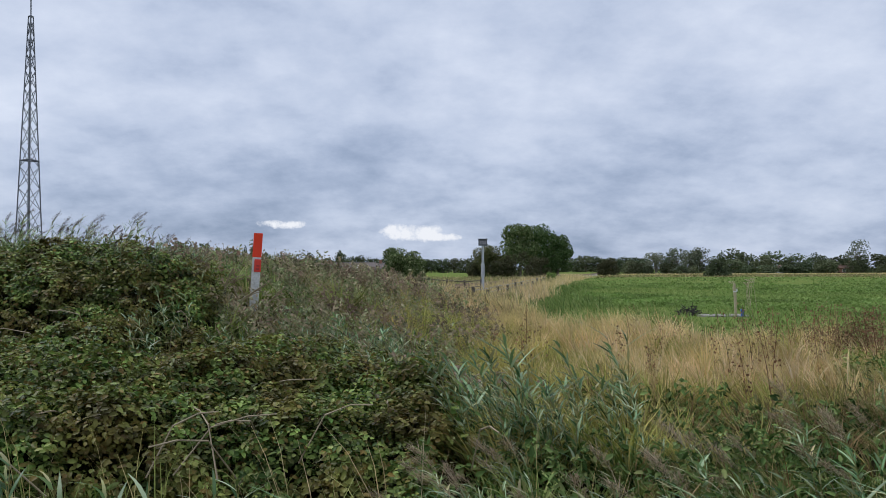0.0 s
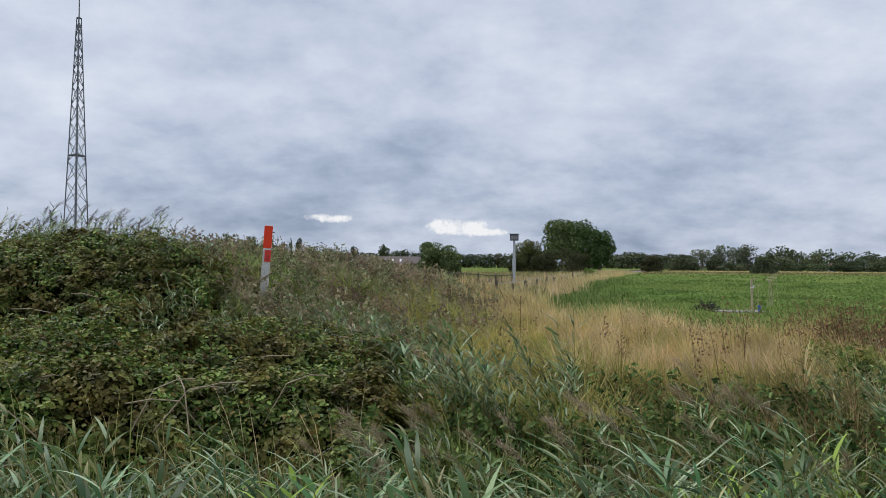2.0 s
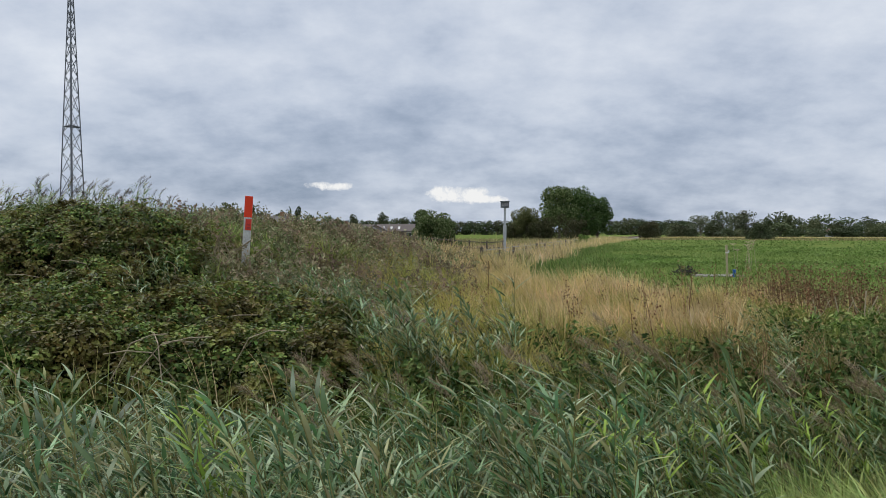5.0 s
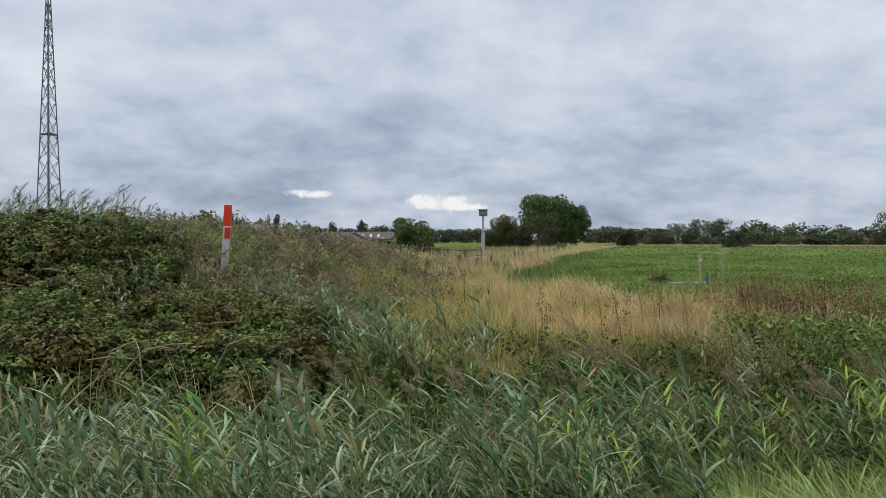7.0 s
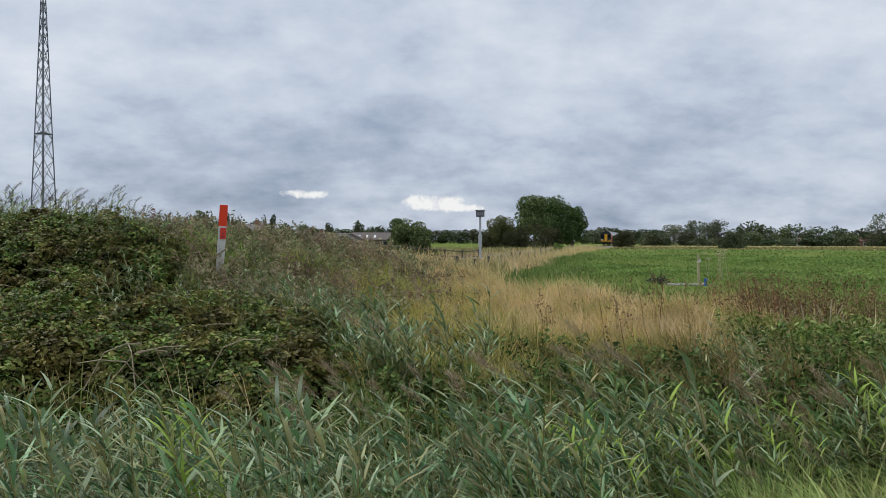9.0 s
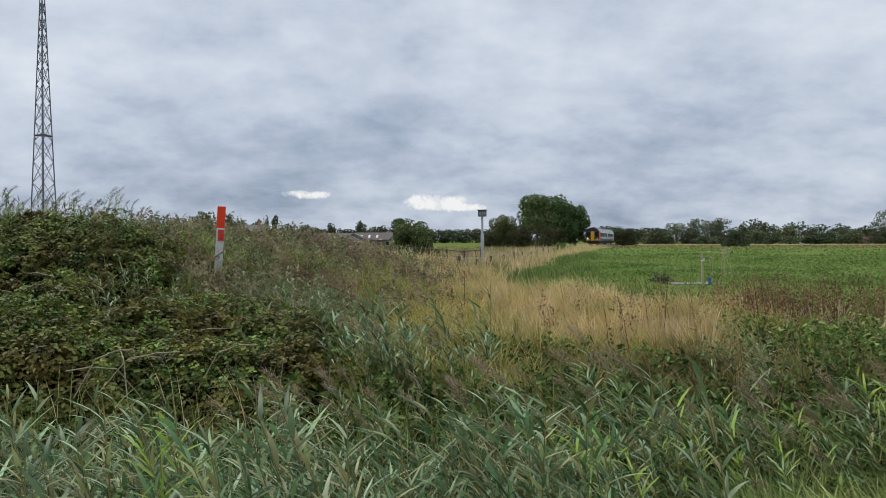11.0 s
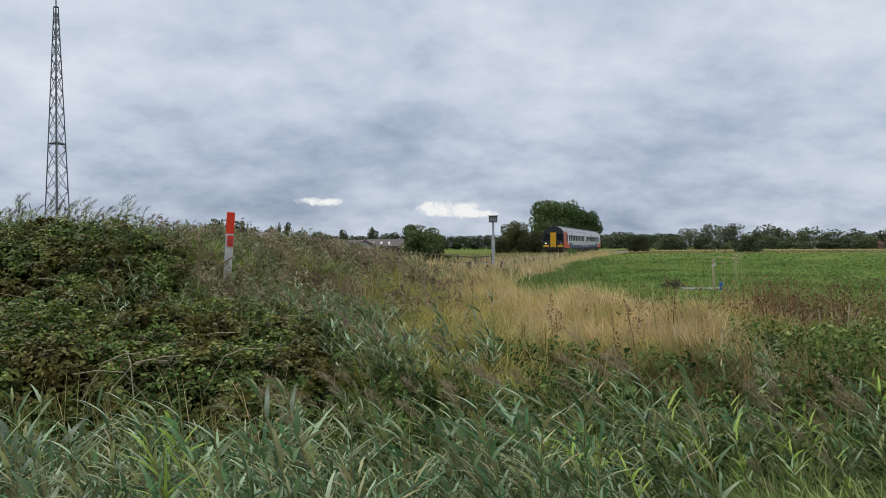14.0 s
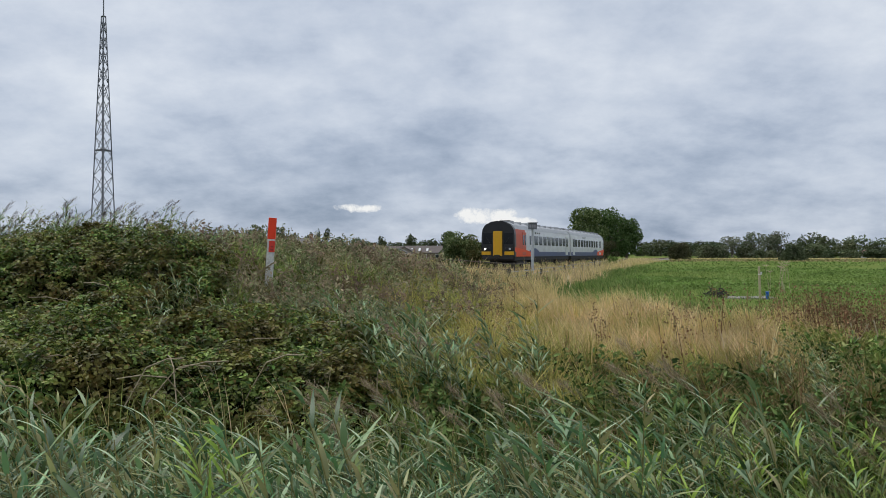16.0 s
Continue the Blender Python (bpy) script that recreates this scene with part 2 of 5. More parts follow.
M["white_paint"] = plain("weathered_white_paint", (0.74, 0.74, 0.72), 0.6, scale=5, dirt=(0.36, 0.35, 0.32), dirt_amount=0.75)
M["red_paint"] = plain("orange_red_paint", (0.93, 0.075, 0.030), 0.6, scale=5, dirt_amount=0.08, gloss=0.2)
M["plate_red"] = plain("red_plate", (0.80, 0.055, 0.03), 0.5, scale=8, dirt_amount=0.25)
M["dark_red"] = plain("dark_red_plate", (0.42, 0.03, 0.03), 0.5, scale=8, dirt_amount=0.3)
M["steel"] = plain("galvanised_steel", (0.34, 0.36, 0.38), 0.55, 0.5, scale=1.5)
M["steel_dark"] = plain("weathered_steel", (0.22, 0.23, 0.25), 0.6, 0.4, scale=1.5)
M["wood"] = plain("weathered_wood", (0.13, 0.11, 0.085), 0.9, scale=3, bump=0.5)
M["pole_wood"] = plain("creosoted_pole", (0.11, 0.095, 0.07), 0.9, scale=3, bump=0.5, dirt=(0.10, 0.13, 0.06), dirt_amount=0.7)
M["wire"] = plain("black_wire", (0.05, 0.05, 0.055), 0.6)
M["ballast"] = plain("ballast", (0.25, 0.22, 0.19), 0.95, scale=4, bump=0.8)
M["rail"] = plain("rusty_rail", (0.22, 0.13, 0.08), 0.6, 0.6, scale=4)


# ---------- mesh helpers ----------
def bulk(name, verts, faces, mats):
    """One mesh from vertex and face arrays (all faces with the same number of corners)."""
    verts, faces = np.asarray(verts, np.float32).reshape(-1, 3), np.asarray(faces, np.int32)
    k = faces.shape[1]
    me = bpy.data.meshes.new(name)
    me.vertices.add(len(verts))
    me.vertices.foreach_set("co", verts.ravel())
    me.loops.add(faces.size)
    me.loops.foreach_set("vertex_index", faces.ravel())
    me.polygons.add(len(faces))
    me.polygons.foreach_set("loop_start", np.arange(0, faces.size, k, dtype=np.int32))
    for m in mats if isinstance(mats, (list, tuple)) else [mats]:
        me.materials.append(m)
    me.update(calc_edges=True)
    return me


def repeat_faces(face, count, stride):
    return (np.asarray(face)[None] + (np.arange(count) * stride)[:, None, None]).reshape(-1, len(face[0]))


def blades(base, height, width, az, lean, curl, segs=3, rng=None, blunt=0.0):
    """Grass blades: strips that lean and curl towards az. Arrays of one value a blade."""
    n = len(base)
    s = np.linspace(0, 1, segs + 1)[None, :]
    h, w = height[:, None], width[:, None]
    d = np.stack([np.cos(az), np.sin(az), 0 * az], -1)[:, None, :]
    turn = az + np.pi / 2 + (rng.random(n) - 0.5) * 1.6
    side = np.stack([np.cos(turn), np.sin(turn), 0 * turn], -1)[:, None, :]
    out = h * (lean[:, None] * s + curl[:, None] * s**2.2)
    up = h * (s - 0.45 * curl[:, None] * s**3)
    mid = base[:, None, :] + d * out[..., None] + np.array([0, 0, 1.0]) * up[..., None]
    half = (w * 0.5 * np.maximum(np.minimum(1, 0.55 + 1.4 * s) * (1 - s**2.2), 0.04 + blunt))[..., None] * side
    verts = np.stack([mid - half, mid + half], 2).reshape(n, -1, 3)
    face = [[2 * i, 2 * i + 1, 2 * i + 3, 2 * i + 2] for i in range(segs)]
    return verts.reshape(-1, 3), repeat_faces(face, n, 2 * (segs + 1))


LEAF = np.array([[0, 0, 0], [0.38, 0.30, 0.10], [0.30, 0.72, 0.08], [0, 1.0, -0.06], [-0.30, 0.72, 0.08], [-0.38, 0.30, 0.10]])
LEAF_FACES = [[0, 1, 2, 3], [0, 3, 4, 5]]


def leaves(at, normal, size, rng, wide=1.0, loose=0.7):
    """Folded leaves at the given places, facing roughly along the given normals."""
    n = len(at)
    nz = normal + rng.normal(0, loose, (n, 3))
    nz /= np.linalg.norm(nz, axis=1, keepdims=True) + 1e-9
    a = np.cross(nz, rng.normal(0, 1, (n, 3)))
    a /= np.linalg.norm(a, axis=1, keepdims=True) + 1e-9
    b = np.cross(nz, a)
    t = LEAF * np.array([wide, 1, 1])
    v = at[:, None, :] + size[:, None, None] * (t[None, :, 0:1] * a[:, None] + (t[None, :, 1:2] - 0.5) * b[:, None] + t[None, :, 2:3] * nz[:, None])
    return v.reshape(-1, 3), repeat_faces(LEAF_FACES, n, 6)


def join(*pieces):
    vs, fs, off = [], [], 0
    for v, f in pieces:
        vs.append(v)
        fs.append(f + off)
        off += len(v)
    return np.concatenate(vs), np.concatenate(fs)


def part(name, bm, material, parent=None, label=""):
    me = bpy.data.meshes.new(name)
    bm.to_mesh(me)
    bm.free()
    for m in material if isinstance(material, (list, tuple)) else [material]:
        me.materials.append(m)
    ob = new(name, me)
    ob.parent = parent
    return tagged(ob, label)


def meshed(name, verts, faces, material, parent=None, label=""):
    ob = new(name, bulk(name, verts, faces, material))
    ob.parent = parent
    return tagged(ob, label)


def empty(name, m, label, category, group="", kind=""):
    ob = new(name)
    ob.empty_display_size = 0.2
    ob.matrix_basis = m
    return tagged(ob, label, category, group, kind)


def box(bm, lo, hi, bevel=0.0):
    lo, hi = Vector(lo), Vector(hi)
    r = bmesh.ops.create_cube(bm, size=1.0, matrix=Matrix.Translation((lo + hi) / 2) @ Matrix.Diagonal((*(hi - lo), 1)))
    if bevel:
        es = list({e for v in r["verts"] for e in v.link_edges})
        bmesh.ops.bevel(bm, geom=es, offset=bevel, segments=2, affect="EDGES", profile=0.5)


def rod(bm, a, b, r1, r2=None, n=8):
    a, b = Vector(a), Vector(b)
    d = b - a
    m = Matrix.Translation((a + b) / 2) @ d.to_track_quat("Z", "Y").to_matrix().to_4x4()
    bmesh.ops.create_cone(bm, cap_ends=True, segments=n, radius1=r1, radius2=r1 if r2 is None else r2, depth=d.length, matrix=m)


def tube(points, r, n=5):
    """A wire or cane through the given points, as one skin."""
    bm = bmesh.new()
    pts = [Vector(p) for p in points]
    rings = []
    for i, p in enumerate(pts):
        d = (pts[min(i + 1, len(pts) - 1)] - pts[max(i - 1, 0)]).normalized()
        q = d.to_track_quat("Z", "Y")
        rings.append([bm.verts.new(p + q @ Vector((r * math.cos(6.2832 * k / n), r * math.sin(6.2832 * k / n), 0))) for k in range(n)])
    for a, c in zip(rings, rings[1:]):
        for k in range(n):
            bm.faces.new((a[k], a[(k + 1) % n], c[(k + 1) % n], c[k]))
    return bm


def boxes_mesh(*pairs, bevel=0.0):
    bm = bmesh.new()
    for lo, hi in pairs:
        box(bm, lo, hi, bevel)
    return bm


def rods_mesh(*rows, n=8):
    bm = bmesh.new()
    for r in rows:
        rod(bm, *r, n=n)
    return bm


# ---------- ground ----------
def S(v):
    v = np.clip(v, 0, 1)
    return v * v * (3 - 2 * v)


def track_x(y):
    return -6.40769e-05 * y * y + 0.305569 * y - 19.4966


def field_edge(y):
    """x at which the green field begins, along the strip of dry grass by the fence."""
    return np.maximum(2.7 + 0.2 * (y - 34.0) + 0.0003 * (y - 34.0) ** 2, 2.0) + 0.4 * np.sin(y * 0.17)


def near_edge(x):
    """y at which the field begins on the side of the camera."""
    return 20.2 - 2.8 * S((x - 3.0) / 2.0) + 0.6 * np.sin(x * 0.35)


def in_field(x, y):
    return (x > field_edge(y)) & (y > near_edge(x))


def canopy(x, y):
    """Height of the tops of the rough growth."""
    xe = x - 0.25 * np.clip(y - 14, 0, 10)
    rise = 1.5 * S((-xe - 0.5) / 6.0) * S((y - 7.0) / 9.0) * (1 - 0.78 * S((y - 18.5) / 16.0))
    notch = S((-x - 3.0) / 0.8) * S((x + 8.0) / 1.0)
    rise = rise + notch * (0.30 * np.exp(-(((y - 13.2) / 0.8) ** 2)) - 0.6 * np.exp(-(((y - 11.5) / 0.85) ** 2)))
    sight = np.exp(-(((x - (-0.26 * y - 0.2)) / 0.55) ** 2)) * S((y - 11.5) / 1.5) * (1 - S((y - 15.2) / 0.6))
    return 0.35 + 0.15 * S((y - 14) / 10.0) + rise - 0.30 * sight


def ground_z(x, y):
    x, y = np.asarray(x, float), np.asarray(y, float)
    rough = canopy(x, y) - 0.5
    near = 1 - S((y - 3.2) / 1.5)
    z = rough * (1 - near)
    z = z - 0.42 * np.exp(-((y - 5.9 - 0.08 * x) / 1.4) ** 2) * (1 - 0.85 * S((x - 2.6) / 2.4))
    far = S((y - 19) / 6.0) * S((x - field_edge(y) + 1.5) / 3.0)
    z = z * (1 - far)
    side = S((-x - 11) / 4.0)
    z = z * (1 - 0.6 * side)
    z = z * (1 - S((np.hypot(x, y - 20) - 60) / 60.0))
    ripple = 0.04 * np.sin(x * 1.7 + y * 0.6) * np.sin(y * 1.3 - x * 0.4)
    return z + ripple * (np.hypot(x, y) < 60)


def make_ground():
    ring = np.array([40, 55, 75, 100, 140, 200, 300, 500, 900, 1600, 3200.0])
    xs = np.concatenate([-ring[::-1], np.arange(-30, 30.01, 0.5), ring])
    ys = np.concatenate([-ring[::-1] + 0.0, np.arange(-30, 60.01, 0.5), ring[2:] + 0.0])
    X, Y = np.meshgrid(xs, ys)
    Z = ground_z(X, Y)
    v = np.stack([X, Y, Z], -1).reshape(-1, 3)
    nx, ny = len(xs), len(ys)
    i, j = np.meshgrid(np.arange(nx - 1), np.arange(ny - 1))
    a = (j * nx + i).ravel()
    f = np.stack([a, a + 1, a + nx + 1, a + nx], -1)
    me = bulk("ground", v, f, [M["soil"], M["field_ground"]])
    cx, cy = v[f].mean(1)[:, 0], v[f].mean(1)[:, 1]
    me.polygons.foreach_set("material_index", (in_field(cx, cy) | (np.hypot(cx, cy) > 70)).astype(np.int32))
    me.polygons.foreach_set("use_smooth", np.ones(len(f), bool))
    tagged(new("ground", me), "rough grassy ground with a shallow ditch and open field", "ground", kind="structure")


M["field_ground"] = plain("field_turf", (0.13, 0.19, 0.05), 1.0, scale=0.11, dirt=(0.16, 0.17, 0.055), dirt_amount=0.8, gloss=0.0)
make_ground()
RNG = np.random.default_rng(7)
LATTICE = np.random.default_rng(3).random((64, 64))


def patchy(x, y, scale):
    """Smooth noise from 0 to 1 over the ground, with lumps about 1 / scale metres wide."""
    u, v = np.asarray(x) * scale + 100.3, np.asarray(y) * scale + 100.7
    i, j = np.floor(u).astype(int), np.floor(v).astype(int)
    a, b = S(u - i), S(v - j)
    g = lambda p, q: LATTICE[p % 64, q % 64]
    return (g(i, j) * (1 - a) + g(i + 1, j) * a) * (1 - b) + (g(i, j + 1) * (1 - a) + g(i + 1, j + 1) * a) * b


def tufts(x, y, pull=0.55, cell=0.28):
    """Draws scattered places together into tufts."""
    i, j = np.round(x / cell), np.round(y / cell)
    ox = (LATTICE[(i * 7 + j * 3).astype(int) % 64, (j * 5).astype(int) % 64] - 0.5) * cell
    oy = (LATTICE[(i * 3).astype(int) % 64, (j * 11 + i).astype(int) % 64] - 0.5) * cell
    return x + (i * cell + ox - x) * pull, y + (j * cell + oy - y) * pull


def spots(n, x0, x1, y0, y1, keep=None):
    x, y = RNG.uniform(x0, x1, n), RNG.uniform(y0, y1, n)
    if keep is not None:
        k = keep(x, y)
        x, y = x[k], y[k]
    return x, y


def grass(name, x, y, h0, h1, w0, w1, mat, label, lean=0.25, curl=0.5, segs=3, toward=np.pi, loose=1.0, lift=0.0, cell=0.34):
    x0, y0 = x, y
    x, y = tufts(x, y, 0.72, cell)
    n = len(x)
    # blades spread out from the middle of their tuft and bow to the wind
    out = np.arctan2((y0 - y) / cell * 2.2, (x0 - x) / cell * 2.2 + 0.45 * np.cos(toward))
    base = np.stack([x, y, ground_z(x, y) - 0.02 + lift], -1)
    tall = 0.45 + 0.5 * patchy(x, y, 1.1) + 0.75 * (patchy(x, y, 3.3) - 0.35)
    tall = np.maximum(tall, 0.25)
    v, f = blades(base, RNG.uniform(h0, h1, n) * tall, RNG.uniform(w0, w1, n), out + RNG.normal(0, 0.5 * loose, n),
                  np.abs(RNG.normal(lean, 0.15, n)), RNG.uniform(0.1, curl, n), segs, RNG)
    return tagged(new(name, bulk(name, v, f, mat)), label, "grass", kind="stuff")


# ---------- rough growth, zone by zone ----------
def zone_bramble(x, y):
    return (x < -0.9 - 0.25 * np.abs(y - 8.6) + 0.35 * np.sin(y * 2.1)) & (y > 7.2) & (y < 13.2 - 0.16 * (x + 6) + 1.7 * S((-x - 3.1) / 0.6)) & ~((np.abs(x + 0.26 * y + 0.2) < 0.55) & (y > 12.2))


def zone_dry(x, y):
    return (x > -0.5 - 0.02 * (y - 14) + 0.5 * np.sin(y * 0.8)) & (x < 6.6) & (y > 10.6 + 0.4 * np.sin(x * 2)) & ~in_field(x, y)


M["lush"] = foliage("swept_grass", [(0.156, 0.286, 0.078), (0.247, 0.403, 0.117), (0.364, 0.533, 0.169), (0.52, 0.624, 0.26), (0.468, 0.442, 0.195)], 0.5, 0.3,
                    patch=(0.39, 0.377, 0.13), patch_scale=1.3, patch_amount=0.6, tint=(3.0, 0.65, 1.4))
M["weed"] = foliage("ditch_weed_leaf", [(0.0305, 0.0611, 0.0146), (0.0672, 0.116, 0.0305), (0.122, 0.196, 0.0549), (0.22, 0.305, 0.0978), (0.208, 0.184, 0.0733)], 0.55, 0.2, tint=(2.5, 0.6, 1.5))
M["sedge"] = foliage("seeding_sedge", [(0.16, 0.10, 0.045), (0.30, 0.20, 0.10), (0.44, 0.32, 0.17), (0.20, 0.22, 0.07), (0.12, 0.16, 0.04)], 0.7, 0.25, tint=(2.0, 0.6, 1.4))
M["rush"] = foliage("rush_blade", [(0.06, 0.11, 0.03), (0.12, 0.19, 0.05), (0.20, 0.28, 0.08), (0.28, 0.30, 0.12)], 0.6, 0.3)


def right_of_bramble(x, y):
    return x - (-0.9 - 0.25 * np.abs(y - 8.6) + 0.35 * np.sin(y * 2.1))


def weed_plants(x, y, h0, h1, k, small, large):
    """Leafy plants, each a bushy column of k leaves bent by the wind."""
    n = len(x)
    h = RNG.uniform(h0, h1, n) * (0.6 + 0.5 * patchy(x, y, 1.0))
    up = RNG.uniform(0.15, 1.0, (n, k))
    wide = RNG.uniform(0.05, 0.16, n)[:, None] * (1.25 - up)
    turn = RNG.uniform(0, 6.283, (n, k))
    off = np.stack([np.cos(turn) * wide - 0.1 * up**2, np.sin(turn) * wide, h[:, None] * up], -1)
    at = (np.stack([x, y, ground_z(x, y)], -1)[:, None, :] + off).reshape(-1, 3)
    facing = np.stack([np.cos(turn) * 0.6, np.sin(turn) * 0.6, 0.6 + 0 * turn], -1).reshape(-1, 3)
    return leaves(at, facing, RNG.uniform(small, large, n * k), RNG, 0.55, 0.4)


def verge():
    # rough mixed growth between the brambles and the track
    x, y = spots(50000, -9, 2.6, 12, 25, lambda x, y: ~zone_bramble(x, y) & (x < -0.6 + 0.03 * y + RNG.normal(0, 0.5, len(x))))
    grass("verge_grass", x, y, 0.3, 0.70, 0.012, 0.028, M["mixed"], "rough green and brown verge grass and weeds", 0.22, 0.6, segs=2)
    x, y = spots(26000, -7, 1.4, 9.8, 18, lambda x, y: ~zone_bramble(x, y) & (right_of_bramble(x, y) < 1.9) & (patchy(x, y, 0.8) > 0.42))
    grass("green_tussocks", x, y, 0.4, 0.9, 0.014, 0.030, M["green"], "green grass tussocks in the rough growth", 0.3, 0.8)
    x, y = spots(6000, -9, 2.4, 10.4, 27, lambda x, y: ~zone_bramble(x, y) & (x < -0.7 + 0.02 * y + RNG.normal(0, 0.5, len(x))) & (patchy(x, y, 0.7) > 0.2))
    v, f = weed_plants(x, y, 0.36, 0.92, 26, 0.05, 0.11)
    tagged(new("nettle_bed", bulk("nettle_bed", v, f, M["nettle"])), "grey-green nettles and weeds going brown", "weeds", kind="stuff")
    # yellowing grass between the verge and the straw
    x, y = spots(52000, -3.2, 3.2, 8.6, 21, lambda x, y: ~zone_bramble(x, y) & (x > -1.5 + RNG.normal(0, 0.4, len(x))) & (x < 0.9 + RNG.normal(0, 0.6, len(x))) & ~in_field(x, y))
    grass("olive_grass", x, y, 0.38, 0.82, 0.010, 0.022, M["olive"], "yellow-green seeding grass beside the brambles", 0.22, 0.6)
    x, y = spots(16000, -7, 3, 24, 40, lambda x, y: ~in_field(x, y))
    grass("far_verge_grass", x, y, 0.35, 0.95, 0.025, 0.055, M["mixed"], "rough brown-green grass along the fence", 0.2, 0.6)
    # dry grass
    x, y = spots(76000, -1, 6.6, 10.2, 30, lambda x, y: zone_dry(x, y) & (RNG.random(len(x)) < 0.12 + 0.88 * S((y - 10.4) / 3.0)) & (patchy(x, y, 0.9) + 0.12 * S((y - 14) / 4) > 0.33) & (x > 0.5 - 0.10 * (y - 14) + RNG.normal(0, 0.5, len(x))))
    grass("dry_grass", x, y, 0.40, 0.95, 0.010, 0.022, M["dry"], "tall dry straw-coloured grass with seed heads", 0.15, 0.45)
    x, y = spots(26000, -0.4, 6.6, 10.2, 21, lambda x, y: zone_dry(x, y) & ((patchy(x, y, 0.9) < 0.46) | (RNG.random(len(x)) < 0.2)))
    grass("green_in_dry_grass", x, y, 0.35, 0.75, 0.010, 0.022, M["olive"], "olive grass among the straw", 0.25, 0.6)
    x, y = spots(170000, -2, 44, 26, 160, lambda x, y: (x > field_edge(y) - 3.2 - 0.02 * y - RNG.random(len(x)) * 1.2) & (x < field_edge(y) + RNG.normal(0, 0.4, len(x))) & (RNG.random(len(x)) < 30 / y))
    grass("dry_grass_strip", x, y, 0.55, 1.15, 0.025, 0.055, M["dry"], "strip of tall dry grass along the fence", 0.15, 0.45, segs=2)
    x, y = spots(60000, 2, 26, 29, 95, lambda x, y: in_field(x, y) & (x > 0.06 * y) & (x < field_edge(y) + 2.4 + 0.8 * np.sin(y * 0.2) + RNG.normal(0, 0.7, len(x))) & (RNG.random(len(x)) < 45 / y))
    grass("rush_strip", x, y, 0.25, 0.6, 0.02, 0.05, M["rush"], "darker green rushes along the edge of the field", 0.25, 0.6, segs=2)
    x, y = spots(36000, -12, 30, 50, 150, lambda x, y: (x < field_edge(y) - 2) & (np.abs(x - track_x(y)) > 2.6) & (RNG.random(len(x)) < 60 / y))
    grass("rough_pasture", x, y, 0.4, 0.9, 0.05, 0.12, M["mixed"], "rough brownish pasture behind the fence", 0.2, 0.6, segs=2)
    x, y = spots(9000, 40, 180, 215, 250)
    grass("far_dry_grass", x, y, 0.15, 0.45, 0.3, 0.6, M["dry"], "pale dry grass along the far edge of the field", 0.15, 0.45, segs=2)
    # green growth in front of the dry grass
    x, y = spots(30000, -1.2, 12, 7.0, 12.4, lambda x, y: ~zone_bramble(x, y) & (patchy(x, y, 0.9) > 0.42) & ((y < 10.8) | (x > 4.2)))
    grass("tall_green_grass", x, y, 0.25, 0.62, 0.014, 0.030, M["green"], "tall green grass leaning in the wind", 0.3, 0.8, loose=1.5)
    x, y = spots(26000, -1.2, 12, 7.3, 11.8, lambda x, y: ~zone_bramble(x, y) & (patchy(x, y, 0.8) < 0.6))
    grass("brown_sedge", x, y, 0.35, 0.78, 0.008, 0.018, M["sedge"], "brownish seeding grass among the green", 0.35, 0.6, segs=2, loose=0.9)
    x, y = spots(4200, -6, 12, 4.2, 12.8, lambda x, y: ~zone_bramble(x, y) & ((x < 0.9 + 0.45 * (y - 4.2)) | (y > 6.6)) & ((y < 10.8) | (x > 4)))
    v, f = weed_plants(x, y, 0.25, 0.75, 24, 0.04, 0.10)
    tagged(new("ditch_weeds", bulk("ditch_weeds", v, f, M["weed"])), "broad-leaved weeds deep in the grass", "weeds", kind="stuff")
    x, y = spots(1500, 4.4, 11, 10.2, 13.6)
    v, f = weed_plants(x, y, 0.4, 0.85, 30, 0.04, 0.10)
    tagged(new("weed_bank", bulk("weed_bank", v, f, M["green"])), "bushy green weeds below the docks", "weeds", kind="stuff")
    x, y = spots(26000, 5, 16, 12.5, 25, lambda x, y: ~zone_dry(x, y) & ~in_field(x, y))
    grass("rank_grass", x, y, 0.3, 0.75, 0.012, 0.028, M["mixed"], "rank brown-green grass", 0.25, 0.6)
    x, y = spots(5000, -6, 7, 4.2, 7.4, lambda x, y: (x < 1.2) | (y > 5.6))
    grass("ditch_grass", x, y, 0.4, 0.95, 0.005, 0.012, M["green"], "thin grass growing among the reeds", 0.25, 0.7, loose=1.4)
    x, y = spots(20000, 0.6, 8, 4.4, 6.4, lambda x, y: x > 0.9 + 0.45 * (y - 4.2))
    grass("lush_grass", x, y, 0.3, 0.62, 0.010, 0.022, M["lush"], "lush mid-green grass swept by the wind", 0.45, 0.9, loose=1.0, cell=0.22)
    x, y = spots(500, -6, 7, 4.6, 8.2, lambda x, y: (x < 1.0) | (y > 6.0))
    grass("pale_stems", x, y, 0.6, 1.1, 0.005, 0.009, M["dry"], "pale dead stems among the reeds", 0.15, 0.35)
    # short turf close to the camera
    x, y = spots(105000, -3.0, 8.0, 3.6, 8.4, lambda x, y: (y < 6.3) & (((y < 4.3) & (x > -1)) | (x > 0.9 + 0.45 * (y - 4.2) + RNG.normal(0, 0.35, len(x)))))
    grass("short_grass", x, y, 0.12, 0.36, 0.008, 0.016, M["turf"], "short lush grass at the path's edge", 0.4, 0.8, segs=2, toward=np.pi, loose=1.2, cell=0.13)
    x, y = spots(70000, -7, 8, -3, 3.8)
    grass("path_grass", x, y, 0.05, 0.14, 0.006, 0.014, M["turf"], "short trodden grass of the path", 0.5, 0.8, segs=2, loose=3.0, cell=0.09)
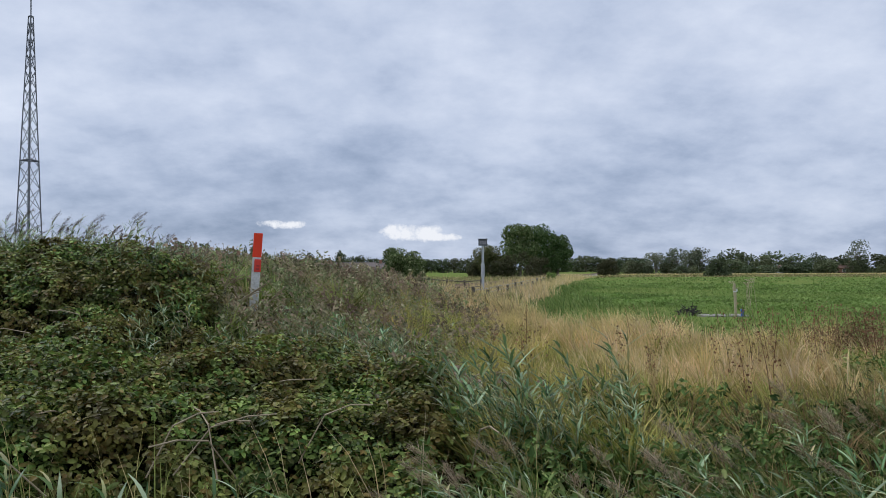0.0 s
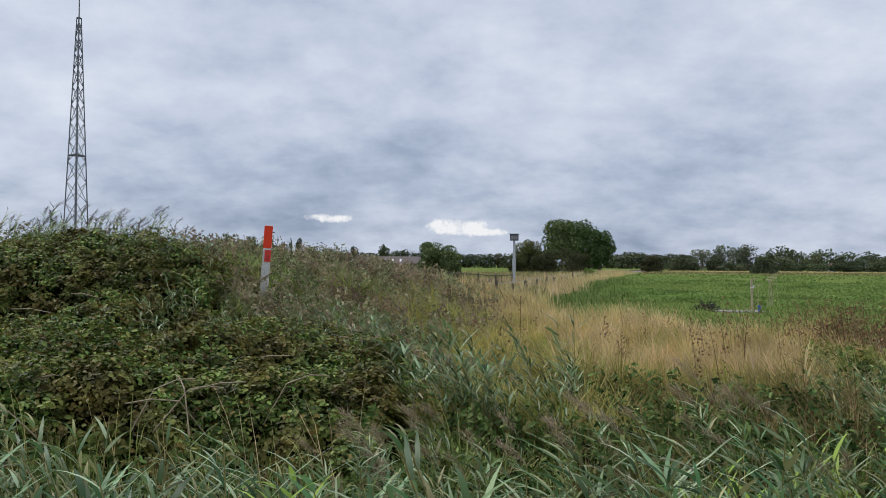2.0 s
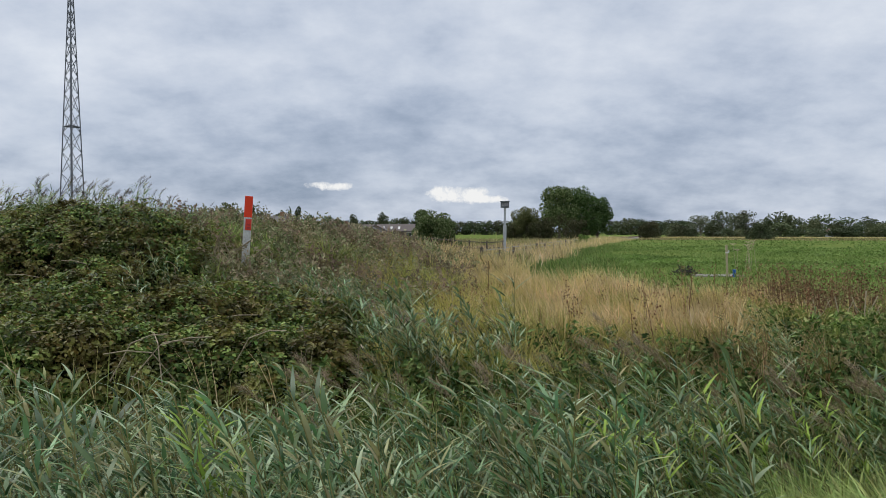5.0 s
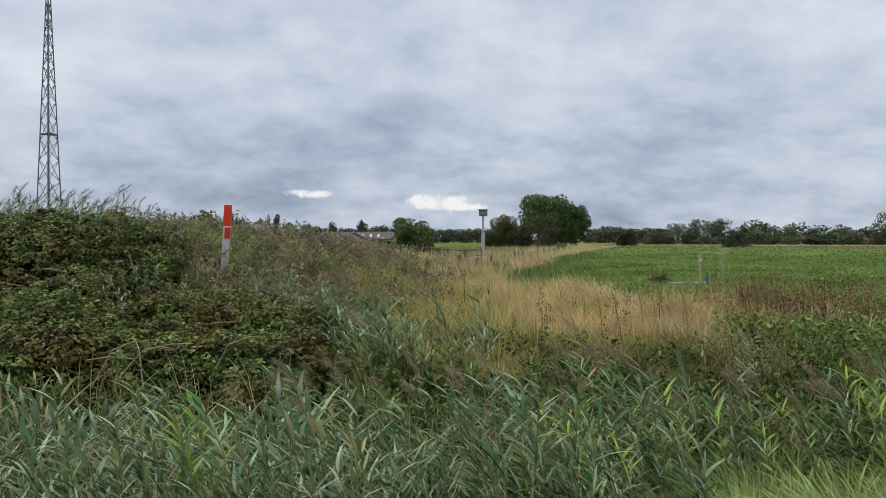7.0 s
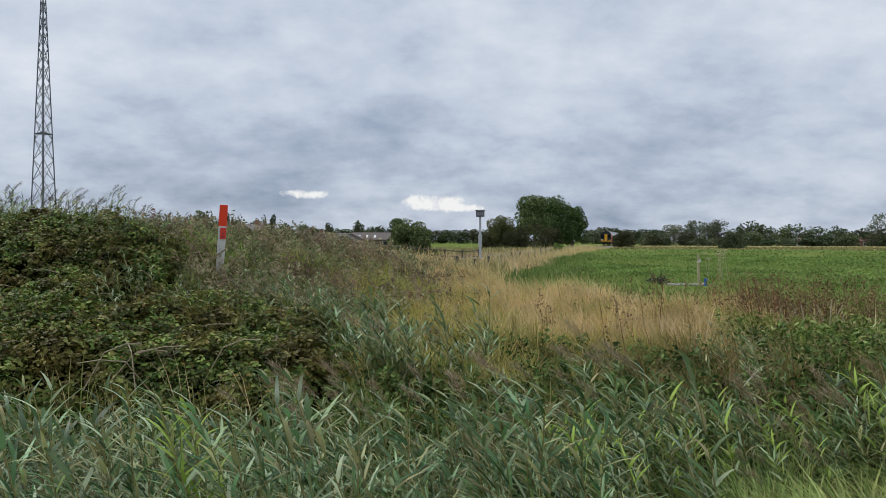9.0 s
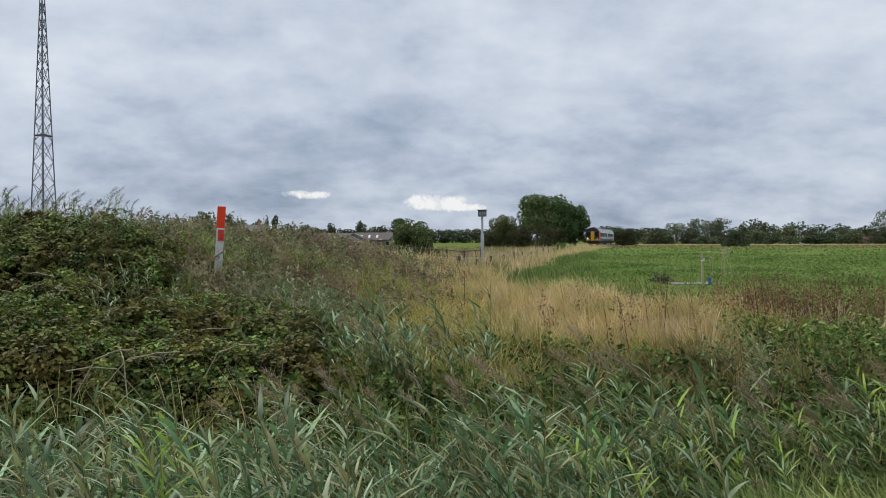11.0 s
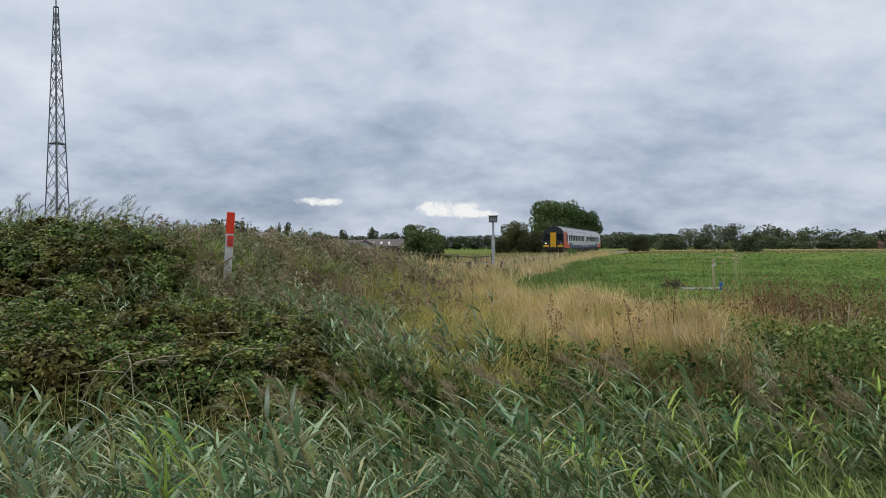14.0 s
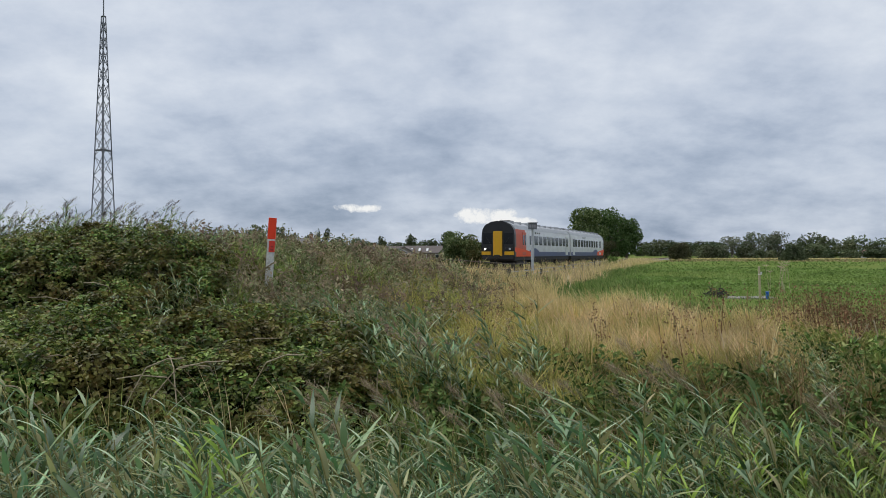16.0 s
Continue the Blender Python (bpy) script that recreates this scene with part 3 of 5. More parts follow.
    x, y = spots(95000, 1.5, 40, 18, 75, lambda x, y: in_field(x, y) & (x < 0.62 * y) & (RNG.random(len(x)) < 26 / y))
    grass("field_grass", x, y, 0.14, 0.34, 0.018, 0.04, M["crop"], "short bright grass on the near part of the field", 0.3, 0.8, segs=2, loose=1.8)
    x, y = spots(30000, -8, 45, 40, 150, lambda x, y: (x > track_x(y) + 2.4) & (x < track_x(y) + 5.5) & (RNG.random(len(x)) < 60 / y))
    grass("lineside_grass", x, y, 0.7, 1.35, 0.03, 0.07, M["dry"], "tall dry grass beside the railway ballast", 0.15, 0.4, segs=2)
    x, y = spots(26000, 20, 190, 95, 216, lambda x, y: in_field(x, y) & (patchy(x, y, 0.03) + 0.6 * S((y - 110) / 80) > 0.6))
    grass("far_field_grass", x, y, 0.2, 0.42, 0.25, 0.55, M["mixed"], "brownish rough grass on the far part of the field", 0.2, 0.5, segs=2)
    # the field
    d = np.exp(RNG.uniform(np.log(23), np.log(150), 70000))
    a = RNG.uniform(-0.06, 0.62, len(d))
    x, y = d * np.tan(a), d
    k = in_field(x, y)
    x, y, d = x[k], y[k], d[k]
    k = (patchy(x, y, 0.16) > 0.36) & ((d < 95) | (RNG.random(len(d)) < 0.3))
    x, y, d = x[k], y[k], d[k]
    n = len(x)
    tall = noise_at(x * 0.25, y * 0.08)
    at = np.stack([x, y, ground_z(x, y) + RNG.uniform(0.02, 0.16, n) + 0.15 * tall], -1)
    v, f = leaves(at, np.tile([0, -0.3, 1.0], (n, 1)), RNG.uniform(0.08, 0.17, n) * (0.6 + d / 75), RNG, 0.8)
    tagged(new("field_weeds", bulk("field_weeds", v, f, M["crop"])), "low bright green leafy weeds over the field", "weeds", kind="stuff")


def noise_at(x, y):
    return np.array([max(0.0, noise.noise((a, b, 0.0))) for a, b in zip(x, y)])


def seed_stalks():
    """Tall seeding stalks that break the outline of the rough growth."""
    x, y = spots(420, -9, 5, 13, 27, lambda x, y: ~in_field(x, y) & ((x < 0.3) | (RNG.random(len(x)) < 0.15)) & ~((np.abs(x + 0.26 * y + 0.2) < 0.7) & (y < 15.4)))
    n = len(x)
    base = np.stack([x, y, ground_z(x, y)], -1)
    h = RNG.uniform(0.45, 0.8, n)
    v, f = blades(base, h, np.full(n, 0.011), RNG.normal(np.pi, 1, n), RNG.uniform(0, 0.25, n), RNG.uniform(0, 0.2, n), 3, RNG, 0.5)
    k = 16
    s = RNG.uniform(0.55, 1.0, (n, k))
    p = (base[:, None, :] + np.stack([RNG.normal(-0.06, 0.04, (n, k)), RNG.normal(0, 0.04, (n, k)), h[:, None] * s], -1)).reshape(-1, 3)
    v2, f2 = leaves(p, np.tile([0, -0.4, 0.4], (len(p), 1)), RNG.uniform(0.02, 0.06, len(p)), RNG, 0.6, 1.0)
    v, f = join((v, f), (v2, f2))
    tagged(new("seed_stalks", bulk("seed_stalks", v, f, M["stalk"])), "brown and olive seeding weed stalks", "weeds", kind="stuff")


M["stalk"] = foliage("seed_stalk", [(0.10, 0.08, 0.04), (0.20, 0.15, 0.08), (0.32, 0.25, 0.13), (0.14, 0.18, 0.06), (0.24, 0.28, 0.11)], 0.8, 0.25)


def dock_stand():
    """Rust-brown seeding docks."""
    ob = empty("dock_stand", pose(0, 0, 0), "rust-brown seeding dock plants on the verge", "weeds", kind="stuff")
    x, y = spots(520, 4.8, 10.5, 13.0, 17.0, lambda x, y: RNG.random(len(x)) < np.exp(-((x - 6.3) / 1.0) ** 2) + 0.14)
    x2, y2 = spots(34, -0.5, 5.0, 10.8, 17.0)
    x, y = np.concatenate([x, x2]), np.concatenate([y, y2])
    z = ground_z(x, y)
    n = len(x)
    base = np.stack([x, y, z], -1)
    h = RNG.uniform(0.7, 1.2, n)
    v, f = blades(base, h, np.full(n, 0.014), RNG.normal(np.pi, 1, n), RNG.uniform(0, 0.2, n), RNG.uniform(0, 0.15, n), 3, RNG, 0.5)
    k = 34
    s = RNG.uniform(0.4, 1.0, (n, k))
    p = base[:, None, :] + np.stack([RNG.normal(0, 0.05, (n, k)), RNG.normal(0, 0.05, (n, k)), h[:, None] * s], -1)
    p = p.reshape(-1, 3)
    v2, f2 = leaves(p, np.tile([0, -0.4, 0.4], (len(p), 1)), RNG.uniform(0.02, 0.05, len(p)), RNG, 0.8, 1.0)
    v, f = join((v, f), (v2, f2))
    meshed("stalks", v, f, M["dock"], ob)


def bramble():
    ob = empty("bramble_thicket", pose(0, 0, 0), "dense bramble thicket, green leaves turning rusty brown", "bramble", kind="stuff")
    # a lumpy mound of leafy sprays over the bank
    inside = lambda x, y: zone_bramble(x, y) | ((x < -4.6) & (y > 7) & (y < 16) & (RNG.random(len(x)) < 0.8))
    cx, cy = spots(5600, -13, 0.2, 7.0, 16.5, inside)
    c2, d2 = spots(5200, -9, 0.2, 7.0, 10.4, zone_bramble)
    c3, d3 = spots(3000, -9, -2, 11.0, 14.0, zone_bramble)
    cx, cy = np.concatenate([cx, c2, c3]), np.concatenate([cy, d2, d3])

    def mound(x, y):
        g = ground_z(x, y) - 0.1
        face = S((y - 7.2 - 0.35 * np.sin(x * 1.7)) / 1.4) * S((-x - 0.7) / 0.8)
        lump = 0.50 * (patchy(x, y, 0.9) - 0.5) + 0.42 * (patchy(x, y, 2.0) - 0.5)
        return g + (canopy(x, y) + 0.06 - g + lump) * face

    e = 0.12
    nc = len(cx)
    cn = np.stack([-(mound(cx + e, cy) - mound(cx - e, cy)) / (2 * e), -(mound(cx, cy + e) - mound(cx, cy - e)) / (2 * e), np.ones(nc)], -1)
    cn = cn / np.linalg.norm(cn, axis=1, keepdims=True)
    centre = np.stack([cx, cy, mound(cx, cy)], -1) + cn * (RNG.uniform(-0.30, 0.09, nc))[:, None]
    per = 25
    out = RNG.normal(0, 1, (nc, per, 3)) + cn[:, None, :] * 0.8
    out /= np.linalg.norm(out, axis=2, keepdims=True)
    rad = RNG.uniform(0.07, 0.16, nc)[:, None, None] * np.array([1.25, 1.25, 0.7])
    at = (centre[:, None, :] + out * rad * RNG.uniform(0.55, 1.0, (nc, per, 1))).reshape(-1, 3)
    nz = (out * 0.7 + cn[:, None, :] * 0.6 + np.array([0, 0, 0.5])).reshape(-1, 3)
    size = RNG.uniform(0.034, 0.074, len(at))
    order = np.argsort(np.abs(at[:, 0] + 2.2) + np.abs(at[:, 1] - 8.4) + 4 * (nz[:, 2] < 0.7))
    v, f = leaves(at[order[300:]], nz[order[300:]], size[order[300:]], RNG, 0.78, 0.45)
    meshed("foliage", v, f, M["bramble"], ob)
    lv, lf = leaves(np.zeros((1, 3)), np.array([[0, 0, 1.0]]), np.ones(1), np.random.default_rng(1), 0.78, 0.0)
    leaf = bulk("leaf", lv, lf, M["bramble_single"])
    for i in order[:300]:
        o = new("leaf", leaf)
        o.parent = ob
        o.matrix_basis = Matrix.LocRotScale(Vector(at[i]), Euler((random.uniform(-0.7, 0.5), random.uniform(-0.6, 0.6), random.uniform(0, 6.28))), (size[i],) * 3)
    # bare canes arching out
    rows = []
    for i in range(64):
        a, b = (random.uniform(-8, -1), random.uniform(7, 12.5)) if i < 46 else (random.uniform(-5, -3.2), random.uniform(11, 12.6))
        z = float(canopy(a, b))
        u = random.uniform(0, 6.28)
        p = [Vector((a, b, z - 0.2))]
        ln, up = random.uniform(0.3, 0.8), random.uniform(0.15, 0.6)
        for s in (0.35, 0.7, 1.0):
            p.append(p[0] + Vector((math.cos(u) * ln * s, math.sin(u) * ln * s, 0.2 + up * (s - 0.6 * s * s))))
        rows += [(p[j], p[j + 1], 0.007, 0.005) for j in range(3)]
    part("canes", rods_mesh(*rows, n=5), M["cane"], ob, "bare straw-coloured canes")


M["bramble_single"] = foliage("bramble_leaf_single", [(0.07, 0.13, 0.03), (0.12, 0.19, 0.045)], 0.45, 0.2, by_object=True)


# ---------- reeds ----------
def reed_mesh(seed, tall, plume, leaf_kind="reed", plume_kind="plume"):
    """One reed: stem, long arching leaves, and a drooping plume."""
    r = np.random.default_rng(seed)
    lean = r.uniform(0.05, 0.3)
    az = r.normal(math.pi, 0.6)
    d = np.array([math.cos(az), math.sin(az), 0])

    def at(s):
        return d * tall * lean * s**1.6 + np.array([0, 0, tall * s * (1 - 0.12 * lean)])

    segs = 5
    ring = np.array([[math.cos(k * 2.094), math.sin(k * 2.094), 0] for k in range(3)])
    v, f = [], []
    for i in range(segs + 1):
        v.append(at(i / segs) + ring * (0.0052 * (1 - 0.5 * i / segs)))
    for i in range(segs):
        for k in range(3):
            f.append([i * 3 + k, i * 3 + (k + 1) % 3, i * 3 + 3 + (k + 1) % 3, i * 3 + 3 + k])
    stem = (np.concatenate(v), np.array(f))
    n = r.integers(16, 23)
    s = r.uniform(0.2, 1.0, n)
    base = np.array([at(q) for q in s])
    ln = r.uniform(0.065, 0.15, n) * (0.95 + 0.3 * (tall > 0.9))
    lv = blades(base, ln, r.uniform(0.013, 0.030, n), r.normal(math.pi - 0.15, 1.45, n), r.uniform(0.25, 1.6, n), r.uniform(0.1, 0.95, n), 4, r)
    pieces, idx = [stem, lv], [0] * len(stem[1]) + [1] * len(lv[1])
    if plume:
        m = 110
        q = r.random(m)
        c = at(1.0) + d * (0.16 * q[:, None]) * 1.0 + np.array([0, 0, 1.0]) * (0.20 * q - 0.06 * q**2)[:, None] + r.normal(0, 0.014, (m, 3))
        pv = blades(c, r.uniform(0.03, 0.085, m), r.uniform(0.005, 0.010, m), r.normal(az, 0.8, m), r.uniform(0.6, 1.5, m), r.uniform(0, 0.5, m), 1, r)
        pieces.append(pv)
        idx += [2] * len(pv[1])
    V, Fc = join(*pieces)
    me = bulk("reed", V, Fc, [M["reed_stem"], M[leaf_kind], M[plume_kind]])
    me.polygons.foreach_set("material_index", np.array(idx, np.int32))
    return me


M["lime"] = foliage("young_reed_leaf", [(0.24, 0.36, 0.06), (0.36, 0.50, 0.10), (0.46, 0.56, 0.16)], 0.4, 0.3)
CLUMPS = []


def reeds():
    low = [reed_mesh(i, 0.62 + 0.045 * i, False) for i in range(9)]
    plumed = [reed_mesh(80 + i, 0.62 + 0.05 * i, True) for i in range(5)]
    lime = [reed_mesh(120 + i, 0.85 + 0.06 * i, False, 'lime') for i in range(4)]
    high = [reed_mesh(40 + i, 0.95 + 0.06 * i, i % 2 == 0, plume_kind='dark_plume') for i in range(8)]

    def clump(x, y, count, radius, kinds, label, group, scale=1.0, sink=0.0, sway=1.0, turned=0.0):
        z = float(ground_z(x, y)) - sink
        ob = empty("reed_clump", pose(x, y, z), label, "reeds", group)
        for i in range(count):
            a, r = random.uniform(0, 6.28), radius * math.sqrt(random.random())
            o = new("reed", random.choice(kinds))
            o.parent = ob
            gx, gy = x + r * math.cos(a), y + r * math.sin(a)
            o.matrix_basis = Matrix.LocRotScale((gx - x, gy - y, float(ground_z(gx, gy)) - sink - z), Euler((0, random.uniform(-0.15, 0.1), turned + random.uniform(-0.6, 0.6))), (scale * random.uniform(0.62, 1.2),) * 3)
        CLUMPS.append((ob, x, y, z, sway))
        return ob

    # in the ditch before the camera
    for row in range(9):
        y = 3.9 + 0.42 * row
        x = -5.6 + random.uniform(0, 0.4)
        while x < 6.6:
            yy = y + random.uniform(-0.2, 0.2)
            left = x < -0.5 - 0.25 * (yy - 6)
            if (left and yy < 6.3) or (not left and 4.4 + 1.6 * min(1, max(0, (x - 0.5) / 1.6)) < yy < 6.5 + 0.5 * min(1, max(0, x - 1.0))):
                if x > 1.8 and random.random() < 0.12:
                    clump(x, yy, 6, 0.34, plumed, "thin reeds with drooping purple-brown plumes", "plumed reeds", random.uniform(0.8, 1.0))
                else:
                    clump(x, yy, 14, 0.32, low + lime[:2] if x > 0.8 else low, "green reeds with long leaves swept by the wind", "reeds in the ditch", random.uniform(0.82, 1.12) )
            x += random.uniform(0.42, 0.6)
    # brown-plumed reeds behind them
    for i in range(15):
        x, y = random.uniform(-1.4, 6.5), random.uniform(6.2, 7.6)
        clump(x, y, 5, 0.4, plumed, "thin reeds with drooping purple-brown plumes", "plumed reeds", random.uniform(0.8, 1.1))
    # scattered in the green growth
    for i in range(12):
        x, y = random.uniform(-1.0, 0.5), random.uniform(8.4, 10.8)
        clump(x, y, 10, 0.34, low, "short green reeds among tall grass", "reeds among the grass", random.uniform(0.85, 1.15))
    for i in range(12):
        x, y = random.uniform(3.2, 6.2), random.uniform(8.6, 11.6)
        clump(x, y, 6, 0.38, low, "short green reeds among tall grass", "reeds among the grass", random.uniform(0.6, 0.9))
    for i in range(60):
        x, y = random.uniform(-4.2, -1.4), random.uniform(10.8, 14.6)
        if x > -0.26 * y + 0.1:
            clump(x, y, 7, 0.4, low, "green reeds standing in rough verge grass", "reeds in the verge", random.uniform(0.6, 0.85))
    # in the hollow between the two swells of bramble
    for i in range(10):
        x, y = random.uniform(-4.9, -3.3), random.uniform(11.0, 12.4)
        clump(x, y, 6, 0.3, low, "pale reeds leaning over the brambles", "reeds in the brambles", random.uniform(0.55, 0.75), -0.32)
    # taller ones close to the camera's path
    clump(-3.45, 4.5, 9, 0.3, high[:5], "tall reeds with brown plumes close to the path", "tall reeds", 1.25)
    clump(-4.0, 4.9, 8, 0.3, high[:5], "tall reeds with brown plumes close to the path", "tall reeds", 1.25)
    clump(-1.1, 4.1, 6, 0.16, lime, "bright lime-green young reeds", "tall reeds", 1.0)
    for i in range(14):
        clump(random.uniform(-4.2, 1.6), random.uniform(4.7, 5.6), 4, 0.25, low, "green reeds standing above the others", "tall reeds", random.uniform(1.1, 1.3))
    # up on the bank
    for i in range(62):
        x, y = random.uniform(-13.5, -4.4), random.uniform(13.4, 17.0)
        clump(x, y, 10, 0.6, high, "tall reeds with feathery plumes on the bank", "reeds on the bank", random.uniform(0.54, 0.72) if x < -6.3 else random.uniform(0.42, 0.58), -0.14, 1.0, math.pi)
    for i in range(9):
        x, y = random.uniform(-2.4, -1.4), random.uniform(10.6, 14.5)
        clump(x, y, 7, 0.4, low, "pale green reeds beside the brambles", "reeds beside the brambles", random.uniform(0.7, 0.95))


# ---------- post, mast, poles ----------
def marker_post():
    x, y = -4.19, 15.5
    z = float(ground_z(x, y))
    m = pose(x, y, z, 0, 3.6, 12)
    ob = empty("marker_post", m, "leaning square white post with bright orange-red top", "marker post")
    h = 2.25 - z
    part("shaft", boxes_mesh(((-0.07, -0.06, -0.1), (0.07, 0.06, h - 0.40)), bevel=0.008), M["white_paint"], ob, "weathered white paint, stained")
    part("cap", boxes_mesh(((-0.072, -0.062, h - 0.40), (0.072, 0.062, h)), bevel=0.008), M["red_paint"], ob, "bright orange-red painted top")
    plate = part("plate", boxes_mesh(((-0.035, -0.075, h - 0.64), (0.075, -0.0635, h - 0.43)), bevel=0.003), M["plate_red"], ob, "small red plate on a white ground")
    part("plate_mark", boxes_mesh(((-0.005, -0.0785, h - 0.61), (0.05, -0.0755, h - 0.58)), ((-0.005, -0.0785, h - 0.55), (0.05, -0.0755, h - 0.53))), M["dark_red"], plate)


def lattice_mast():
    base = (-18.9, 38.9)
    z0 = 0.0
    ob = empty("lattice_mast", pose(*base, z0, 0, 0, 0), "tall tapering steel lattice radio mast", "mast")
    H, w0, w1 = 13.1, 0.96, 0.14

    def corner(k, z):
        w = w0 + (w1 - w0) * (z / H)
        a = k * 2 * math.pi / 3 + math.radians(56)
        return Vector((w * math.cos(a) * 0.80, w * math.sin(a) * 0.80, z))

    for k in range(3):
        part("leg", rods_mesh((corner(k, -0.2), corner(k, H), 0.032, 0.024)), M["steel_dark"], ob)
    levels = [0.0]
    step = 1.15
    while levels[-1] < H - 0.5:
        levels.append(min(H, levels[-1] + step))
        step = max(0.62, step * 0.965)
    for a, b in zip(levels, levels[1:]):
        for k in range(3):
            j = (k + 1) % 3
            part("brace", rods_mesh((corner(k, a), corner(j, b), 0.016), (corner(j, a), corner(k, b), 0.016), n=5), M["steel_dark"], ob)
    for z in (6.6, H):
        rows = [(corner(k, z), corner((k + 1) % 3, z), 0.035) for k in range(3)]
        part("ring", rods_mesh(*rows, n=6), M["steel_dark"], ob)
    part("cable_run", rods_mesh(((0.0, -0.1, 0), (0.0, -0.03, H), 0.045, 0.035)), M["steel"], ob, "cables running up inside")
    part("spike", rods_mesh(((0, 0, H), (0, 0, H + 1.35), 0.03)), M["steel_dark"], ob)
    bm = bmesh.new()
    bmesh.ops.create_uvsphere(bm, u_segments=10, v_segments=6, radius=0.075, matrix=Matrix.Translation((0, 0, H + 1.37)))
    part("tip_lamp", bm, M["steel_dark"], ob)
    for i in range(16):
        z = 1 + i * 0.7
        p = corner(2, z)
        part("step_bolt", rods_mesh((p, p + Vector((-0.13, 0, 0)), 0.014), n=5), M["steel_dark"], ob)


def telegraph_pole():
    x, y = -18.0, 25.9
    ob = empty("telegraph_pole", pose(x, y, 0, 0, 0.8, 0), "weathered wooden telegraph pole with a stay wire", "telegraph pole")
    H = 7.15
    part("shaft", rods_mesh(((0, 0, -0.3), (0, 0, H), 0.105, 0.08), n=12), M["pole_wood"], ob)
    part("cap", rods_mesh(((0, 0, H), (0, 0, H + 0.03), 0.11), n=12), M["steel_dark"], ob)
    for z in (H - 0.18, H - 0.45, H - 0.72, H - 1.0):
        b = part("bracket", rods_mesh(((0, 0, z), (-0.26, -0.02, z - 0.02), 0.018), n=6), M["steel_dark"], ob)
        part("insulator", rods_mesh(((-0.26, -0.02, z - 0.05), (-0.26, -0.02, z + 0.05), 0.03), n=8), M["white_paint"], b)
    part("down_cable", rods_mesh(((-0.16, -0.03, H - 1.0), (-0.19, -0.03, 2.0), 0.02), n=5), M["wire"], ob)
    part("stay_wire", rods_mesh(((0.1, 0, H - 0.75), (0.85, 1.6, 0.3), 0.007), n=5), M["wire"], ob)
    part("stay_insulator", rods_mesh(((0.17, 0.08, H - 1.05), (0.23, 0.15, H - 1.3), 0.045), n=6), M["wire"], ob)
    for z, far in ((H - 0.18, 9.3), (H - 0.45, 8.9), (H - 0.72, 8.5), (H - 1.0, 8.1), (4.6, 6.2)):
        pts = []
        for i in range(13):
            s = i / 12
            pts.append((-0.26 - 26 * s, -0.02 - 5 * s, z + (far - z) * s - 1.2 * 4 * s * (1 - s) * 0.35))
        part("wire", tube(pts, 0.007, 4), M["wire"], ob)


def floodlight_mast():
    d = 60
    x, y = -0.2 - 0.722 * d * 0.82, 0.7 + d * 0.82
    ob = empty("floodlight_mast", pose(x, y, 0), "slim steel floodlight mast, far off", "floodlight")
    h = 1.57 + 60 * 0.0757
    part("pole", rods_mesh(((0, 0, 0), (0, 0, h), 0.09, 0.06)), M["steel"], ob)
    part("crossbar", boxes_mesh(((-0.6, -0.05, h - 0.05), (0.6, 0.05, h + 0.05))), M["steel_dark"], ob)
    for s in (-0.55, 0.45):
        part("lamp_head", boxes_mesh(((s - 0.2, -0.2, h + 0.05), (s + 0.25, 0.1, h + 0.3)), bevel=0.03), M["steel_dark"], ob)


def signal_post():
    x, y = 2.45, 52.0
    ob = empty("lineside_camera_post", pose(x, y, 0.0, 0, 0, -4), "grey lineside post with a box on top", "lineside post")
    part("pole", rods_mesh(((0, 0, -0.1), (0, 0, 3.1), 0.085, 0.07), n=12), M["galv"], ob)
    part("collar", rods_mesh(((0, 0, 1.2), (0, 0, 2.0), 0.105, 0.105), n=12), M["galv"], ob)
    part("head", boxes_mesh(((-0.27, -0.16, 3.1), (0.27, 0.18, 3.50)), bevel=0.02), M["steel_dark"], ob)
    part("hood", boxes_mesh(((-0.31, -0.26, 3.495), (0.31, 0.20, 3.53))), M["steel_dark"], ob)
    for s in (-0.13, 0.02, 0.15):
        part("lens", boxes_mesh(((s - 0.05, -0.175, 3.21), (s + 0.05, -0.155, 3.39)), bevel=0.005), M["lens"], ob)


M["galv"] = plain("pale_galvanised_post", (0.58, 0.60, 0.62), 0.6, 0.2, scale=2)
M["lens"] = plain("pale_lens", (0.38, 0.36, 0.38), 0.3, 0.0, scale=4)


